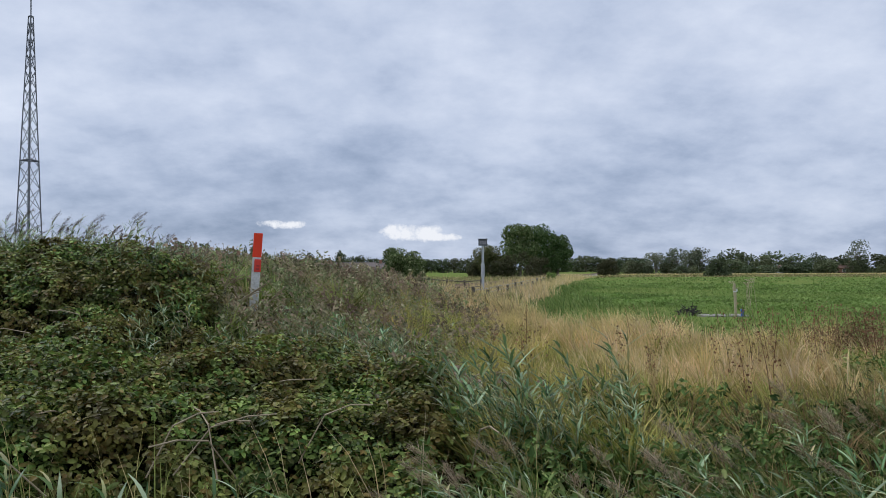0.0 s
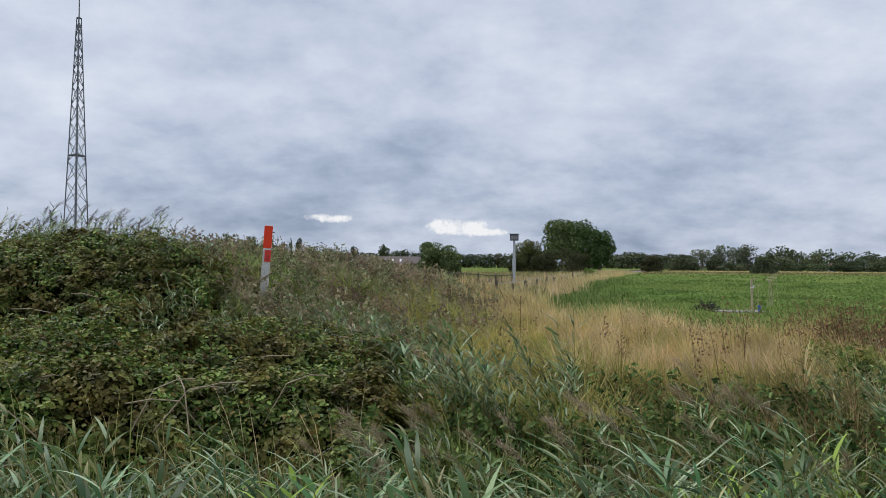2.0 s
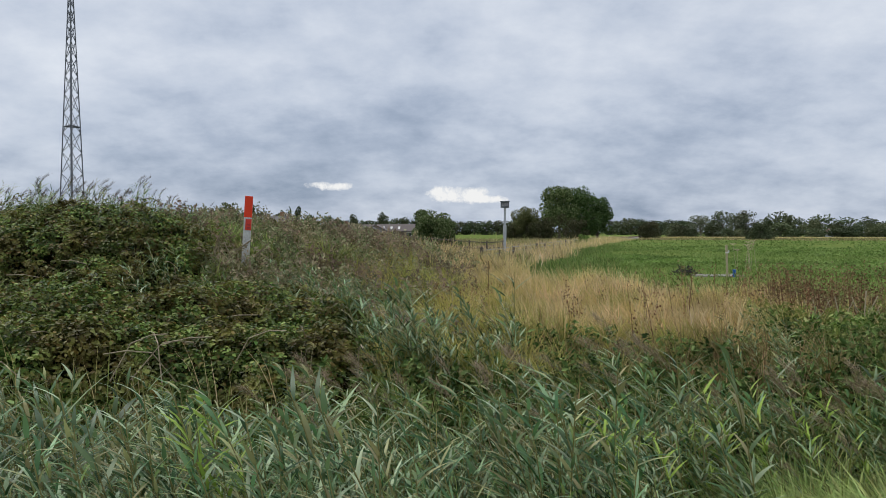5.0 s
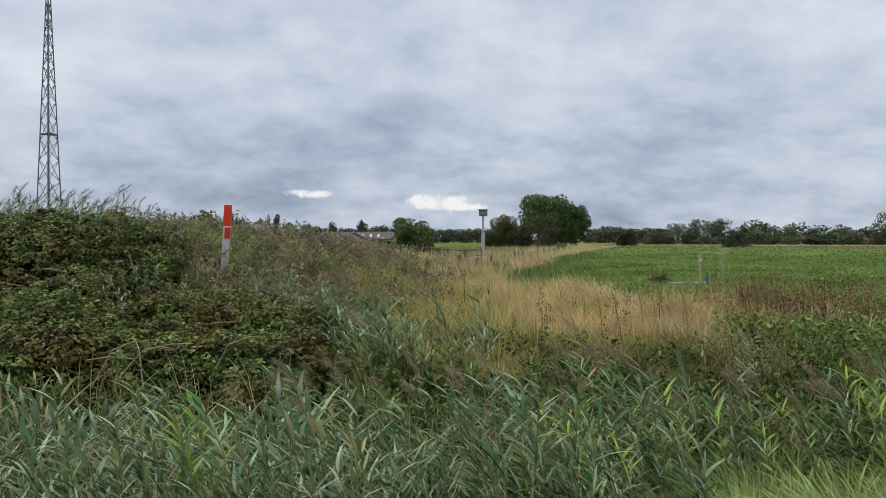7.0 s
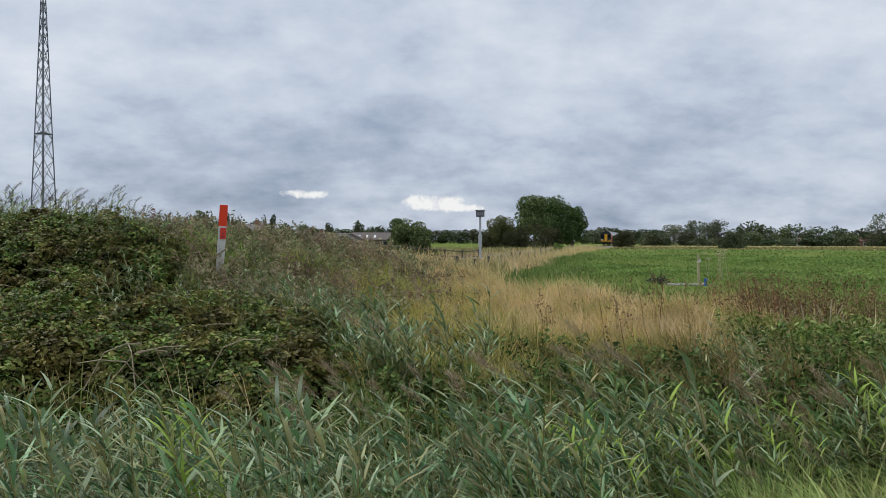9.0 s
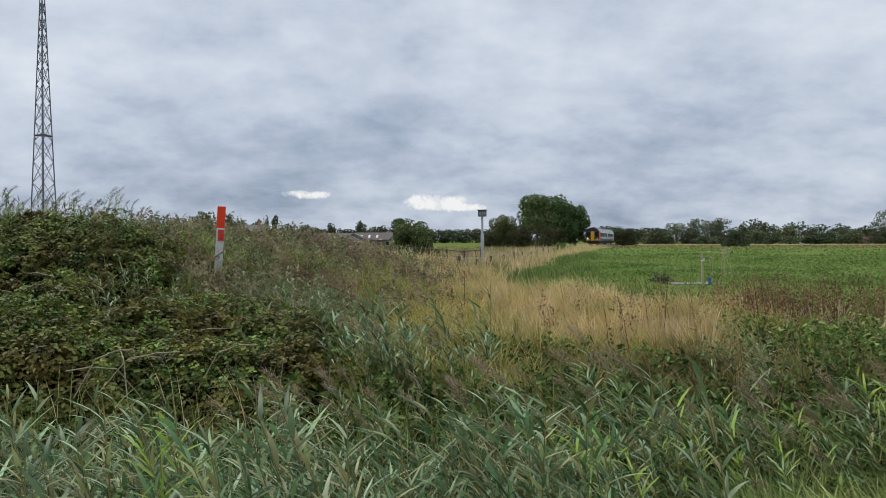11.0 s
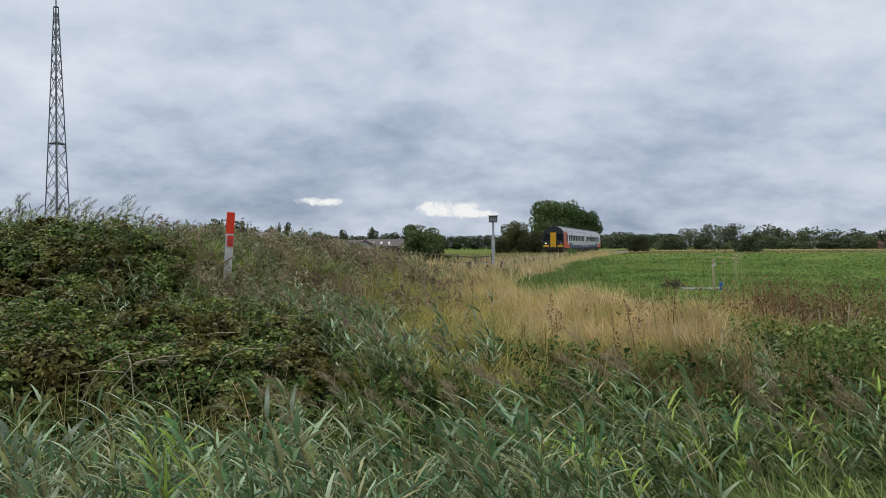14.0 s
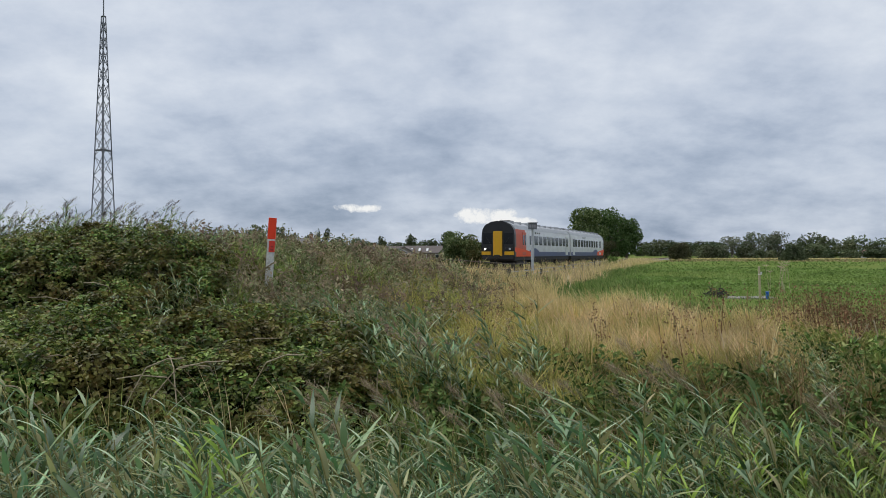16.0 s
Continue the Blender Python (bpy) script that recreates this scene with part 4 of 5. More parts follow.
def fences():
    ob = empty("post_and_wire_fence", pose(0, 0, 0), "old wooden posts with wire and rails beside the line", "fence")
    pts = []
    for i in range(18):
        y = 33.5 + i * 4.2 * (1 + i * 0.03)
        x = 0.62 + 0.205 * (y - 33.5)
        pts.append((x, y))
    for i, (x, y) in enumerate(pts):
        z = float(ground_z(x, y))
        hh = 0.8 + random.uniform(-0.12, 0.15)
        bm = bmesh.new()
        rod(bm, (x, y, z - 0.2), (x + random.uniform(-0.05, 0.05), y, z + hh), 0.075, 0.065, n=8)
        part("post", bm, M["wood"], ob)
    for hz in (0.35, 0.6, 0.8):
        part("wire", tube([(x, y, float(ground_z(x, y)) + hz) for x, y in pts], 0.012, 4), M["steel"], ob)
    # rails of timber running across towards the track
    ob = empty("timber_rail_fence", pose(0, 0, 0), "grey timber rail fence across the verge", "fence")
    a, b = Vector((-4.2, 46, 0)), Vector((2.4, 53, 0))
    n = 7
    for i in range(n):
        p = a.lerp(b, i / (n - 1))
        z = float(ground_z(p.x, p.y))
        part("post", boxes_mesh(((p.x - 0.05, p.y - 0.05, z - 0.2), (p.x + 0.05, p.y + 0.05, z + 1.02))), M["wood"], ob)
    for hz in (0.55, 0.92):
        for i in range(n - 1):
            p, q = a.lerp(b, i / (n - 1)), a.lerp(b, (i + 1) / (n - 1))
            part("rail", rods_mesh(((p.x, p.y - 0.08, float(ground_z(p.x, p.y)) + hz), (q.x, q.y - 0.08, float(ground_z(q.x, q.y)) + hz), 0.03), n=6), M["wood"], ob)


# ---------- trees ----------
def crown(rng, blobs, count, size, mat_rng_loose=0.8):
    """Leaves over a crown made of many lumps; blobs are rows of centre and three radii."""
    blobs = np.array(blobs)
    area = (blobs[:, 3] * blobs[:, 5]) ** 1.0
    pick = rng.choice(len(blobs), count, p=area / area.sum())
    d = rng.normal(0, 1, (count, 3))
    d /= np.linalg.norm(d, axis=1, keepdims=True)
    rad = blobs[pick, 3:6] * (1 - np.abs(rng.normal(0, 0.16, (count, 1))))
    at = blobs[pick, :3] + d * rad
    return leaves(at, d + np.array([0, 0, 0.3]), rng.uniform(0.6, 1.3, count) * size, rng, 0.9, mat_rng_loose)


def lumps(rng, w, h, z0, n, squash=1.0, top=0.5):
    """Centres of foliage lumps that fill an uneven crown of width w from z0 to h."""
    out = []
    for i in range(n):
        a, q = rng.uniform(0, 6.283), rng.random()
        r = w * 0.5 * math.sqrt(rng.random()) * 0.8
        zz = z0 + (h - z0) * (0.12 + 0.76 * rng.random())
        rel = (zz - z0) / (h - z0)
        r *= math.sqrt(max(0.08, 1 - (abs(rel - top) / max(top, 1 - top)) ** 2.2))
        s = w * rng.uniform(0.13, 0.22)
        out.append([r * math.cos(a), r * math.sin(a) * squash, zz, s, s, s * rng.uniform(0.7, 1.0)])
    return out


def tree(name, x, y, w, h, mat, label, category="tree", seed=0, count=5000, leaf=0.3, z0=0.2, n=26, trunk=True, top=0.5, z=0.0, group=""):
    rng = np.random.default_rng(seed)
    ob = empty(name, pose(x, y, z), label, category, group)
    bl = lumps(rng, w, h, z0 * h, n, 1.0, top)
    v, f = crown(rng, bl, count, leaf)
    meshed("crown", v, f, mat, ob)
    if trunk:
        rows = [((0, 0, -0.2), (0.03 * w, 0, h * 0.5), 0.035 * h, 0.02 * h)]
        for b in bl[: min(9, n)]:
            s = rng.uniform(0.2, 0.45)
            rows.append(((0.03 * w * s, 0, h * s), tuple(b[:3]), 0.014 * h, 0.004 * h))
        part("trunk", rods_mesh(*rows, n=7), M["bark"], ob)
    return ob


def at_dir(px, d):
    """Place at depth d in the direction that lies px from the middle of the view of the resting camera."""
    return (px - 784) / 1441 * d, d


def trees():
    x, y = at_dir(722, 70)
    tree("elder_bush", x, y, 3.9, 3.5, M["tree"], "rounded green elder bush beside the fence", "bush", 3, 6500, 0.17, 0.0, 30, top=0.35)
    tree("elder_bush", x + 1.3, y + 1.5, 2.6, 2.7, M["tree"], "lower green bush beside the line", "bush", 4, 3000, 0.17, 0.0, 18, top=0.35)
    x, y = at_dir(948, 172)
    tree("ash_tree", x, y, 8.4, 11.3, M["tree"], "broad dark green tree with clumped crown", "tree", 5, 9000, 0.38, 0.12, 50)
    x, y = at_dir(984, 178)
    tree("ash_tree", x, y, 9.4, 11.4, M["poplar"], "dense dark green tree beyond the line", "tree", 6, 9000, 0.36, 0.05, 50)
    x, y = at_dir(1015, 182)
    tree("ash_tree", x, y, 6.6, 10.2, M["poplar"], "dense dark green tree reaching to the ground", "tree", 7, 8000, 0.35, 0.0, 44, top=0.4)
    x, y = at_dir(890, 150)
    tree("hawthorn", x, y, 5.6, 6.3, M["hawthorn"], "round-headed hawthorn with thinning leaves", "tree", 8, 6000, 0.25, 0.2, 26, top=0.6)
    for i, (px, d, w, h) in enumerate(((1112, 205, 5.6, 4.4), (1098, 206, 3.6, 3.4), (930, 150, 5.4, 4.3), (958, 152, 6.0, 4.9), (905, 148, 4.4, 3.4), (982, 156, 4.0, 4.2), (868, 150, 3.8, 2.9))):
        x, y = at_dir(px, d)
        tree("thorn_shrub", x, y, w, h, M["shrub"], "dark brown-green thorn shrub", "shrub", 20 + i, 3600, 0.25, -0.3, 24, top=0.42)
    x, y = at_dir(985, 92)
    tree("elder_sapling", x, y, 1.6, 2.0, M["crop"], "small bright green elder sapling", "shrub", 31, 700, 0.14, 0.0, 10)
    x, y = at_dir(1299, 178)
    tree("willow_shrub", x, y, 5.6, 3.5, M["far_tree"], "round dark bush standing in the field", "bush", 32, 4500, 0.3, -0.35, 30, top=0.4)
    # tree line beyond the field: a few shapes, repeated
    protos = []
    for i in range(7):
        protos.append(tree("far_tree", 0, 0, 9.0, 8.0, M["far_tree"], "grey-green tree in the far tree line", "tree", 50 + i, 950, 0.75, -0.1, 34, top=0.32, group="far tree line"))
    will = [tree("willow", 0, 0, 11.0, 9.5, M["willow"], "pale grey-green willow in the far tree line", "tree", 70 + i, 1200, 0.7, -0.1, 34, top=0.36, group="far willows") for i in range(2)]
    used = set()

    def place(kind, px, d, top_px, wide):
        x, y = at_dir(px, d)
        h = 1.6 + (434 - top_px) / 1441 * d
        w = wide / 1441 * d
        src = kind[random.randrange(len(kind))]
        pw, ph = (11.0, 9.5) if kind is will else (9.0, 8.0)
        m = pose(x, y, 0, 0, 0, random.uniform(0, 360))
        if src in used:
            ob = copy_thing(src, m)
        else:
            ob = src
            ob.matrix_basis = m
            used.add(src)
        ob.scale = (w / pw, w / pw, h / ph)

    for px, top, wide in ((1195, 405, 52), (1235, 397, 60), (1275, 396, 55), (1262, 402, 50)):
        place(will, px, random.uniform(285, 300), top, wide)
    for px, top, wide in ((1340, 399, 52), (1362, 407, 40), (1388, 410, 40), (1405, 403, 52), (1452, 407, 50), (1487, 407, 38), (1527, 411, 46), (1220, 412, 40), (1312, 403, 14),
                          (1312, 412, 50), (1428, 416, 40), (1470, 418, 40), (1505, 420, 40), (1540, 415, 40), (1568, 412, 44), (1600, 408, 50), (1650, 405, 60), (1175, 415, 34), (1150, 418, 40)):
        place(protos, px, random.uniform(285, 310), top, wide)
    for px in range(1150, 1620, 30):
        place(protos, px + random.uniform(-10, 10), random.uniform(272, 282), random.uniform(416, 430), random.uniform(24, 50))
    for px in range(1040, 1180, 17):
        place(protos, px, random.uniform(430, 470), random.uniform(410, 416), 44)
    for px in range(560, 930, 20):
        place(protos, px, random.uniform(400, 430), random.uniform(409, 416), 40)
    for px, top, wide in ((365, 381, 46), (400, 387, 38), (342, 392, 34), (425, 398, 40), (470, 392, 16), (486, 389, 16), (455, 398, 24), (510, 404, 40), (540, 405, 36), (586, 404, 22), (634, 401, 20), (638, 401, 22),
                          (-330, 385, 110), (-260, 392, 90), (-200, 398, 90), (-120, 400, 90), (300, 404, 60), (230, 408, 60), (150, 410, 60), (60, 410, 70)):
        place(protos, px, random.uniform(225, 250), top, wide)
    x, y = at_dir(1558, 290)
    tree("silver_birch", x, y, 8.5, 12.2, M["willow"], "thin pale birch standing above the tree line", "tree", 90, 900, 0.5, 0.25, 22)
    for p in protos + will:
        if p not in used:
            for o in (*p.children_recursive, p):
                bpy.data.objects.remove(o)


# ---------- far houses ----------
M["wall_pale"] = plain("pale_render", (0.34, 0.31, 0.28), 0.9, scale=0.6)
M["brick"] = plain("brick_wall", (0.30, 0.16, 0.11), 0.9, scale=1.0)
M["wall_brown"] = plain("brown_wall", (0.20, 0.15, 0.12), 0.9, scale=0.6)
M["roof_brown"] = plain("brown_grey_roof", (0.145, 0.12, 0.11), 0.85, scale=0.8)
M["roof_grey"] = plain("grey_roof", (0.17, 0.16, 0.16), 0.8, scale=0.8)
M["roof_red"] = plain("red_roof", (0.20, 0.12, 0.09), 0.8, scale=0.8)
M["glass_dark"] = plain("dark_window", (0.03, 0.035, 0.04), 0.15, scale=2)
M["white_trim"] = plain("white_board", (0.75, 0.75, 0.74), 0.6, scale=1)


def house(px, d, w, depth, eave, ridge, wall, roof, label, gable=True, turn=0, z=0.0, skylights=0):
    x, y = at_dir(px, d)
    ob = empty("house", pose(x, y, z, 0, 0, turn), label, "house")
    bm = boxes_mesh(((-w / 2, -depth / 2, -0.3), (w / 2, depth / 2, eave)))
    if gable:
        for s in (-1, 1):
            a = [bm.verts.new((q * w / 2, s * depth / 2, eave)) for q in (-1, 1)]
            bm.faces.new((a[0], a[1], bm.verts.new((0, s * depth / 2, ridge - 0.1))))
    part("wall", bm, wall, ob)
    bm = bmesh.new()
    o, t = 0.35, 0.18
    if gable:
        for s in (-1, 1):
            e = s * (w / 2 + o)
            prof = [(0, ridge), (e, eave - 0.15), (e, eave - 0.15 - t), (0, ridge - t)]
            va = [bm.verts.new((p, -depth / 2 - o, q)) for p, q in prof]
            vb = [bm.verts.new((p, depth / 2 + o, q)) for p, q in prof]
            bm.faces.new(va), bm.faces.new(vb)
            for i in range(4):
                bm.faces.new((va[i], va[(i + 1) % 4], vb[(i + 1) % 4], vb[i]))
    else:
        for s in (-1, 1):
            e = s * (depth / 2 + o)
            prof = [(0, ridge), (e, eave - 0.15), (e, eave - 0.15 - t), (0, ridge - t)]
            va = [bm.verts.new((-w / 2 - o, p, q)) for p, q in prof]
            vb = [bm.verts.new((w / 2 + o, p, q)) for p, q in prof]
            bm.faces.new(va), bm.faces.new(vb)
            for i in range(4):
                bm.faces.new((va[i], va[(i + 1) % 4], vb[(i + 1) % 4], vb[i]))
    r = part("roof", bm, roof, ob)
    e, drop = depth / 2 + o, ridge - eave + 0.15
    for i in range(skylights):
        cx = -w * 0.36 + w * 0.2 * i
        bm = bmesh.new()
        q = [bm.verts.new((cx + u, -e * v, ridge - drop * v + up)) for up in (0.03, 0.09) for u, v in ((0, 0.4), (0.55, 0.4), (0.55, 0.75), (0, 0.75))]
        for k in ((4, 5, 6, 7), (0, 1, 5, 4), (1, 2, 6, 5), (2, 3, 7, 6), (3, 0, 4, 7)):
            bm.faces.new([q[n] for n in k])
        part("skylight", bm, M["white_trim"], r, "pale skylight")
    if not gable and not skylights:
        part("chimney", boxes_mesh(((w * 0.2, -0.4, ridge - 0.6), (w * 0.2 + 0.9, 0.4, ridge + 0.9))), M["brick"], r)
    k = max(2, int(w / 3.2))
    for i in range(k):
        cx = -w / 2 + w * (i + 0.5) / k
        wd = part("window", boxes_mesh(((cx - 0.65, -depth / 2 - 0.06, eave - 1.7), (cx + 0.65, -depth / 2 + 0.02, eave - 0.5))), M["white_trim"], ob)
        part("pane", boxes_mesh(((cx - 0.55, -depth / 2 - 0.08, eave - 1.6), (cx + 0.55, -depth / 2 - 0.061, eave - 0.6))), M["glass_dark"], wd)


def houses():
    house(628, 205, 5.4, 9, 1.9, 3.3, M["wall_pale"], M["roof_brown"], "pale low gabled house with brown-grey roof")
    house(618, 198, 3.6, 4, 1.8, 2.8, M["white_trim"], M["roof_grey"], "small white-gabled outbuilding with grey roof")
    house(590, 215, 9.5, 7, 1.8, 3.5, M["wall_brown"], M["roof_brown"], "low brown bungalow with skylights in its roof", False, skylights=3)
    house(663, 222, 10.5, 7, 1.9, 3.7, M["wall_brown"], M["roof_brown"], "brown bungalow with skylights in its roof", False, skylights=3)
    house(560, 240, 8.0, 7, 2.2, 3.7, M["brick"], M["roof_grey"], "brick house with grey roof behind the bank", False)
    house(695, 240, 8.0, 7, 2.2, 3.7, M["brick"], M["roof_brown"], "brick house with brown roof behind the bush", False)
    house(1535, 291, 6.0, 5, 2.0, 3.4, M["brick"], M["roof_red"], "low red-brick farm building among trees", False)
    house(1418, 283, 1.6, 2, 2.0, 2.9, M["white_trim"], M["roof_red"], "small white shed by the tree line")
    house(445, 190, 6.0, 7, 3.9, 5.3, M["wall_pale"], M["roof_grey"], "grey-roofed barn behind the bank", False, 12)


# ---------- things at the edge of the field ----------
def field_things():
    ob = empty("brush_heap", pose(8.1, 30.6, float(ground_z(8.1, 30.6))), "dark heap of cut brushwood on the field", "brush heap", kind="stuff")
    rows = []
    for i in range(150):
        a, r = random.uniform(0, 6.28), random.random() ** 0.5
        p = Vector((r * math.cos(a) * 0.55, r * math.sin(a) * 0.4, 0.36 * (1 - r * r) * random.random() + 0.02))
        q = p + Vector((random.gauss(0, 0.13), random.gauss(0, 0.13), random.gauss(0.02, 0.06)))
        rows.append((p, q, 0.016, 0.008))
    part("twigs", rods_mesh(*rows, n=4), M["twig"], ob)
    ob = empty("wooden_stake", pose(9.05, 28.8, float(ground_z(9.05, 28.8)), 0, -2, 0), "thin pale wooden stake with tape tied to it", "stake")
    part("shaft", boxes_mesh(((-0.032, -0.03, -0.1), (0.032, 0.03, 1.12)), bevel=0.004), M["stake"], ob)
    part("tape", boxes_mesh(((-0.04, -0.04, 0.83), (0.075, 0.04, 0.87)), ((0.02, -0.03, 0.87), (0.09, 0.0, 0.93)), bevel=0.008), M["white_trim"], ob, "white tape knot")
    ob = empty("blue_pipe", pose(9.35, 29.0, float(ground_z(9.35, 29.0)), 2, 0, 0), "short upright bright blue plastic pipe", "pipe")
    bm = bmesh.new()
    rod(bm, (0, 0, -0.05), (0, 0, 0.24), 0.05, n=16)
    rod(bm, (0, 0, 0.20), (0, 0, 0.26), 0.058, n=16)
    part("tube", bm, M["blue"], ob)
    ob = empty("concrete_slab", pose(9.0, 29.9, float(ground_z(9.0, 29.9)) + 0.02, 0, 0, 4), "pale low concrete slab half hidden in grass", "slab")
    part("slab", boxes_mesh(((-0.75, -0.5, -0.1), (0.85, 0.5, 0.05)), bevel=0.02), M["concrete"], ob)
    for k in range(9):
        x, y = random.uniform(5.2, 8.6), random.uniform(11.2, 13.6)
        ob = empty("dead_weed", pose(x, y, float(ground_z(x, y))), "pale bare forked dead weed stem", "weeds", "dead stems")
        top = Vector((random.uniform(-0.25, 0.2), random.uniform(-0.1, 0.1), random.uniform(0.6, 0.95)))
        fork = top * 0.55
        part("stem", tube([(0, 0, 0), fork * 0.5 + Vector((0.02, 0, 0)), fork, top], 0.009), M["stake"], ob)
        for s in (-1, 1):
            part("branch", tube([fork, fork + Vector((s * 0.12, 0.02, 0.14)), fork + Vector((s * 0.2, 0.0, 0.32))], 0.006), M["stake"], ob)
    for k in range(5):
        x, y = -4.75 + 0.2 * k + random.uniform(-0.1, 0.1), 14.6 + random.uniform(-0.3, 0.2)
        ob = empty("dead_branch", pose(x, y, float(ground_z(x, y)) + 0.1), "bleached bare branch leaning by the marker post", "branch", "dead branches")
        reach, up = random.uniform(-0.5, 0.7), random.uniform(0.5, 0.8)
        part("stem", tube([(0, 0, -0.15), (reach * 0.4, 0, up * 0.6), (reach, -0.1, up)], 0.014), M["cane"], ob)
        part("twig", tube([(reach * 0.4, 0, up * 0.6), (reach * 0.4 + 0.18, -0.05, up * 0.8), (reach * 0.4 + 0.3, -0.05, up * 0.86)], 0.008), M["cane"], ob)
    # pale dead umbellifers standing in the field
    ob = empty("dead_hogweed", pose(11.3, 33.5, float(ground_z(11.3, 33.5))), "pale dead hogweed stems with flat heads", "weeds")
    for i in range(9):
        p = Vector((random.uniform(-0.35, 0.4), random.uniform(-0.4, 0.4), 0))
        q = p + Vector((random.uniform(-0.2, 0.1), 0, random.uniform(0.75, 1.15)))
        stem = part("stem", rods_mesh((p, q, 0.008, 0.005), n=5), M["stake"], ob)
        rays = [(q, q + Vector((math.cos(k * 0.9) * 0.12, math.sin(k * 0.9) * 0.12, 0.08)), 0.004, 0.012) for k in range(7)]
        part("seed_head", rods_mesh(*rays, n=5), M["stake"], stem)


M["twig"] = plain("dark_twigs", (0.035, 0.03, 0.028), 0.9, scale=10)
M["stake"] = plain("pale_stake", (0.50, 0.42, 0.28), 0.8, scale=10)
M["blue"] = plain("blue_plastic", (0.02, 0.13, 0.55), 0.4, scale=5, dirt_amount=0.15)
M["concrete"] = plain("pale_concrete", (0.30, 0.27, 0.25), 0.9, scale=2, bump=0.4)


# ---------- railway ----------
def railway():
    ob = empty("railway_track", pose(0, 0, 0), "single railway track on low ballast", "railway", kind="structure")
    ys = np.arange(-60, 420.1, 6.0)
    prof = [(-2.6, -0.15), (-1.6, 0.23), (1.6, 0.23), (2.6, -0.15)]

    def sweep(pr, closed):
        rows = []
        for y in ys:
            x = track_x(y)
            sl = -2 * 6.40769e-05 * y + 0.305569
            nx, ny = 1 / math.hypot(1, sl), -sl / math.hypot(1, sl)
            rows.append([(x + p * nx, y + p * ny, q) for p, q in pr])
        v = np.array(rows)
        k = len(pr)
        f = []
        for i in range(len(ys) - 1):
            for j in range(k if closed else k - 1):
                a, b = i * k + j, i * k + (j + 1) % k
                f.append([a, b, b + k, a + k])
        return v.reshape(-1, 3), np.array(f)

    meshed("ballast", *sweep(prof, False), M["ballast"], ob)
    for s in (-0.7525, 0.7525):
        meshed("rail", *sweep([(s - 0.035, 0.235), (s + 0.035, 0.235), (s + 0.035, 0.38), (s - 0.035, 0.38)], True), M["rail"], ob)


T = {}
T["white"] = plain("train_white", (0.70, 0.71, 0.73), 0.35, scale=0.7, dirt=(0.42, 0.42, 0.43), dirt_amount=0.6)
T["roof"] = plain("train_roof_grey", (0.45, 0.46, 0.48), 0.5, scale=0.7, dirt_amount=0.5)
T["blue"] = plain("train_blue", (0.02, 0.045, 0.18), 0.35, scale=0.8, dirt_amount=0.4)
T["orange"] = plain("train_orange", (0.88, 0.10, 0.02), 0.5, scale=0.8, dirt_amount=0.15, gloss=0.25)
T["red"] = plain("train_red", (0.66, 0.13, 0.075), 0.5, scale=0.8, dirt_amount=0.2, gloss=0.25)
T["black"] = plain("train_black", (0.018, 0.018, 0.02), 0.35, scale=0.8)
T["yellow"] = plain("train_yellow", (0.80, 0.42, 0.01), 0.4, scale=0.8, dirt_amount=0.15)
T["under"] = plain("underframe", (0.04, 0.037, 0.035), 0.8, scale=1)
T["glass"] = plain("train_window_glass", (0.07, 0.08, 0.10), 0.08, scale=1)
T["screen"] = plain("windscreen_glass", (0.012, 0.013, 0.016), 0.12, scale=1, gloss=0.25)
T["lamp"] = glowing("headlamp_glow", (1.0, 0.95, 0.85), 3.0)
CAR = 23.0


def car_profile(w=1.365):
    return [(-w, 0.95), (-w, 1.35), (-w, 2.0), (-w * 0.985, 2.75), (-w * 0.93, 3.15), (-w * 0.75, 3.5), (-w * 0.42, 3.73), (0, 3.8),
            (w * 0.42, 3.73), (w * 0.75, 3.5), (w * 0.93, 3.15), (w * 0.985, 2.75), (w, 2.0), (w, 1.35), (w, 0.95)]


def shell(y0, y1, lo, hi, grow=0.0, steps=1, ends=False):
    """Part of the body's skin between two places along the car, from profile corner lo to hi."""
    pr = car_profile(1.365 + grow)[lo:hi + 1]
    bm = bmesh.new()
    rings = []
    for i in range(steps + 1):
        y = y0 + (y1 - y0) * i / steps
        rings.append([bm.verts.new((p, y, q + (grow if q > 3 else 0))) for p, q in pr])
    for a, b in zip(rings, rings[1:]):
        for i in range(len(pr) - 1):
            bm.faces.new((a[i], a[i + 1], b[i + 1], b[i]))
    if ends:
        bm.faces.new(rings[0])
        bm.faces.new(rings[-1])
    return bm


def swoosh(side, tops, low, inner, outer):
    """One curved band of paint on the body's side, from its lower edge up to the given tops."""
    bm = bmesh.new()
    cols = [[bm.verts.new((side * x, y, z)) for x, z in ((outer, low), (outer, top), (inner, top), (inner, low))] for y, top in tops]
    for a, b in zip(cols, cols[1:]):
        for k in range(4):
            bm.faces.new((a[k], a[(k + 1) % 4], b[(k + 1) % 4], b[k]))
    bm.faces.new(cols[0])
    bm.faces.new(cols[-1])
    return bm


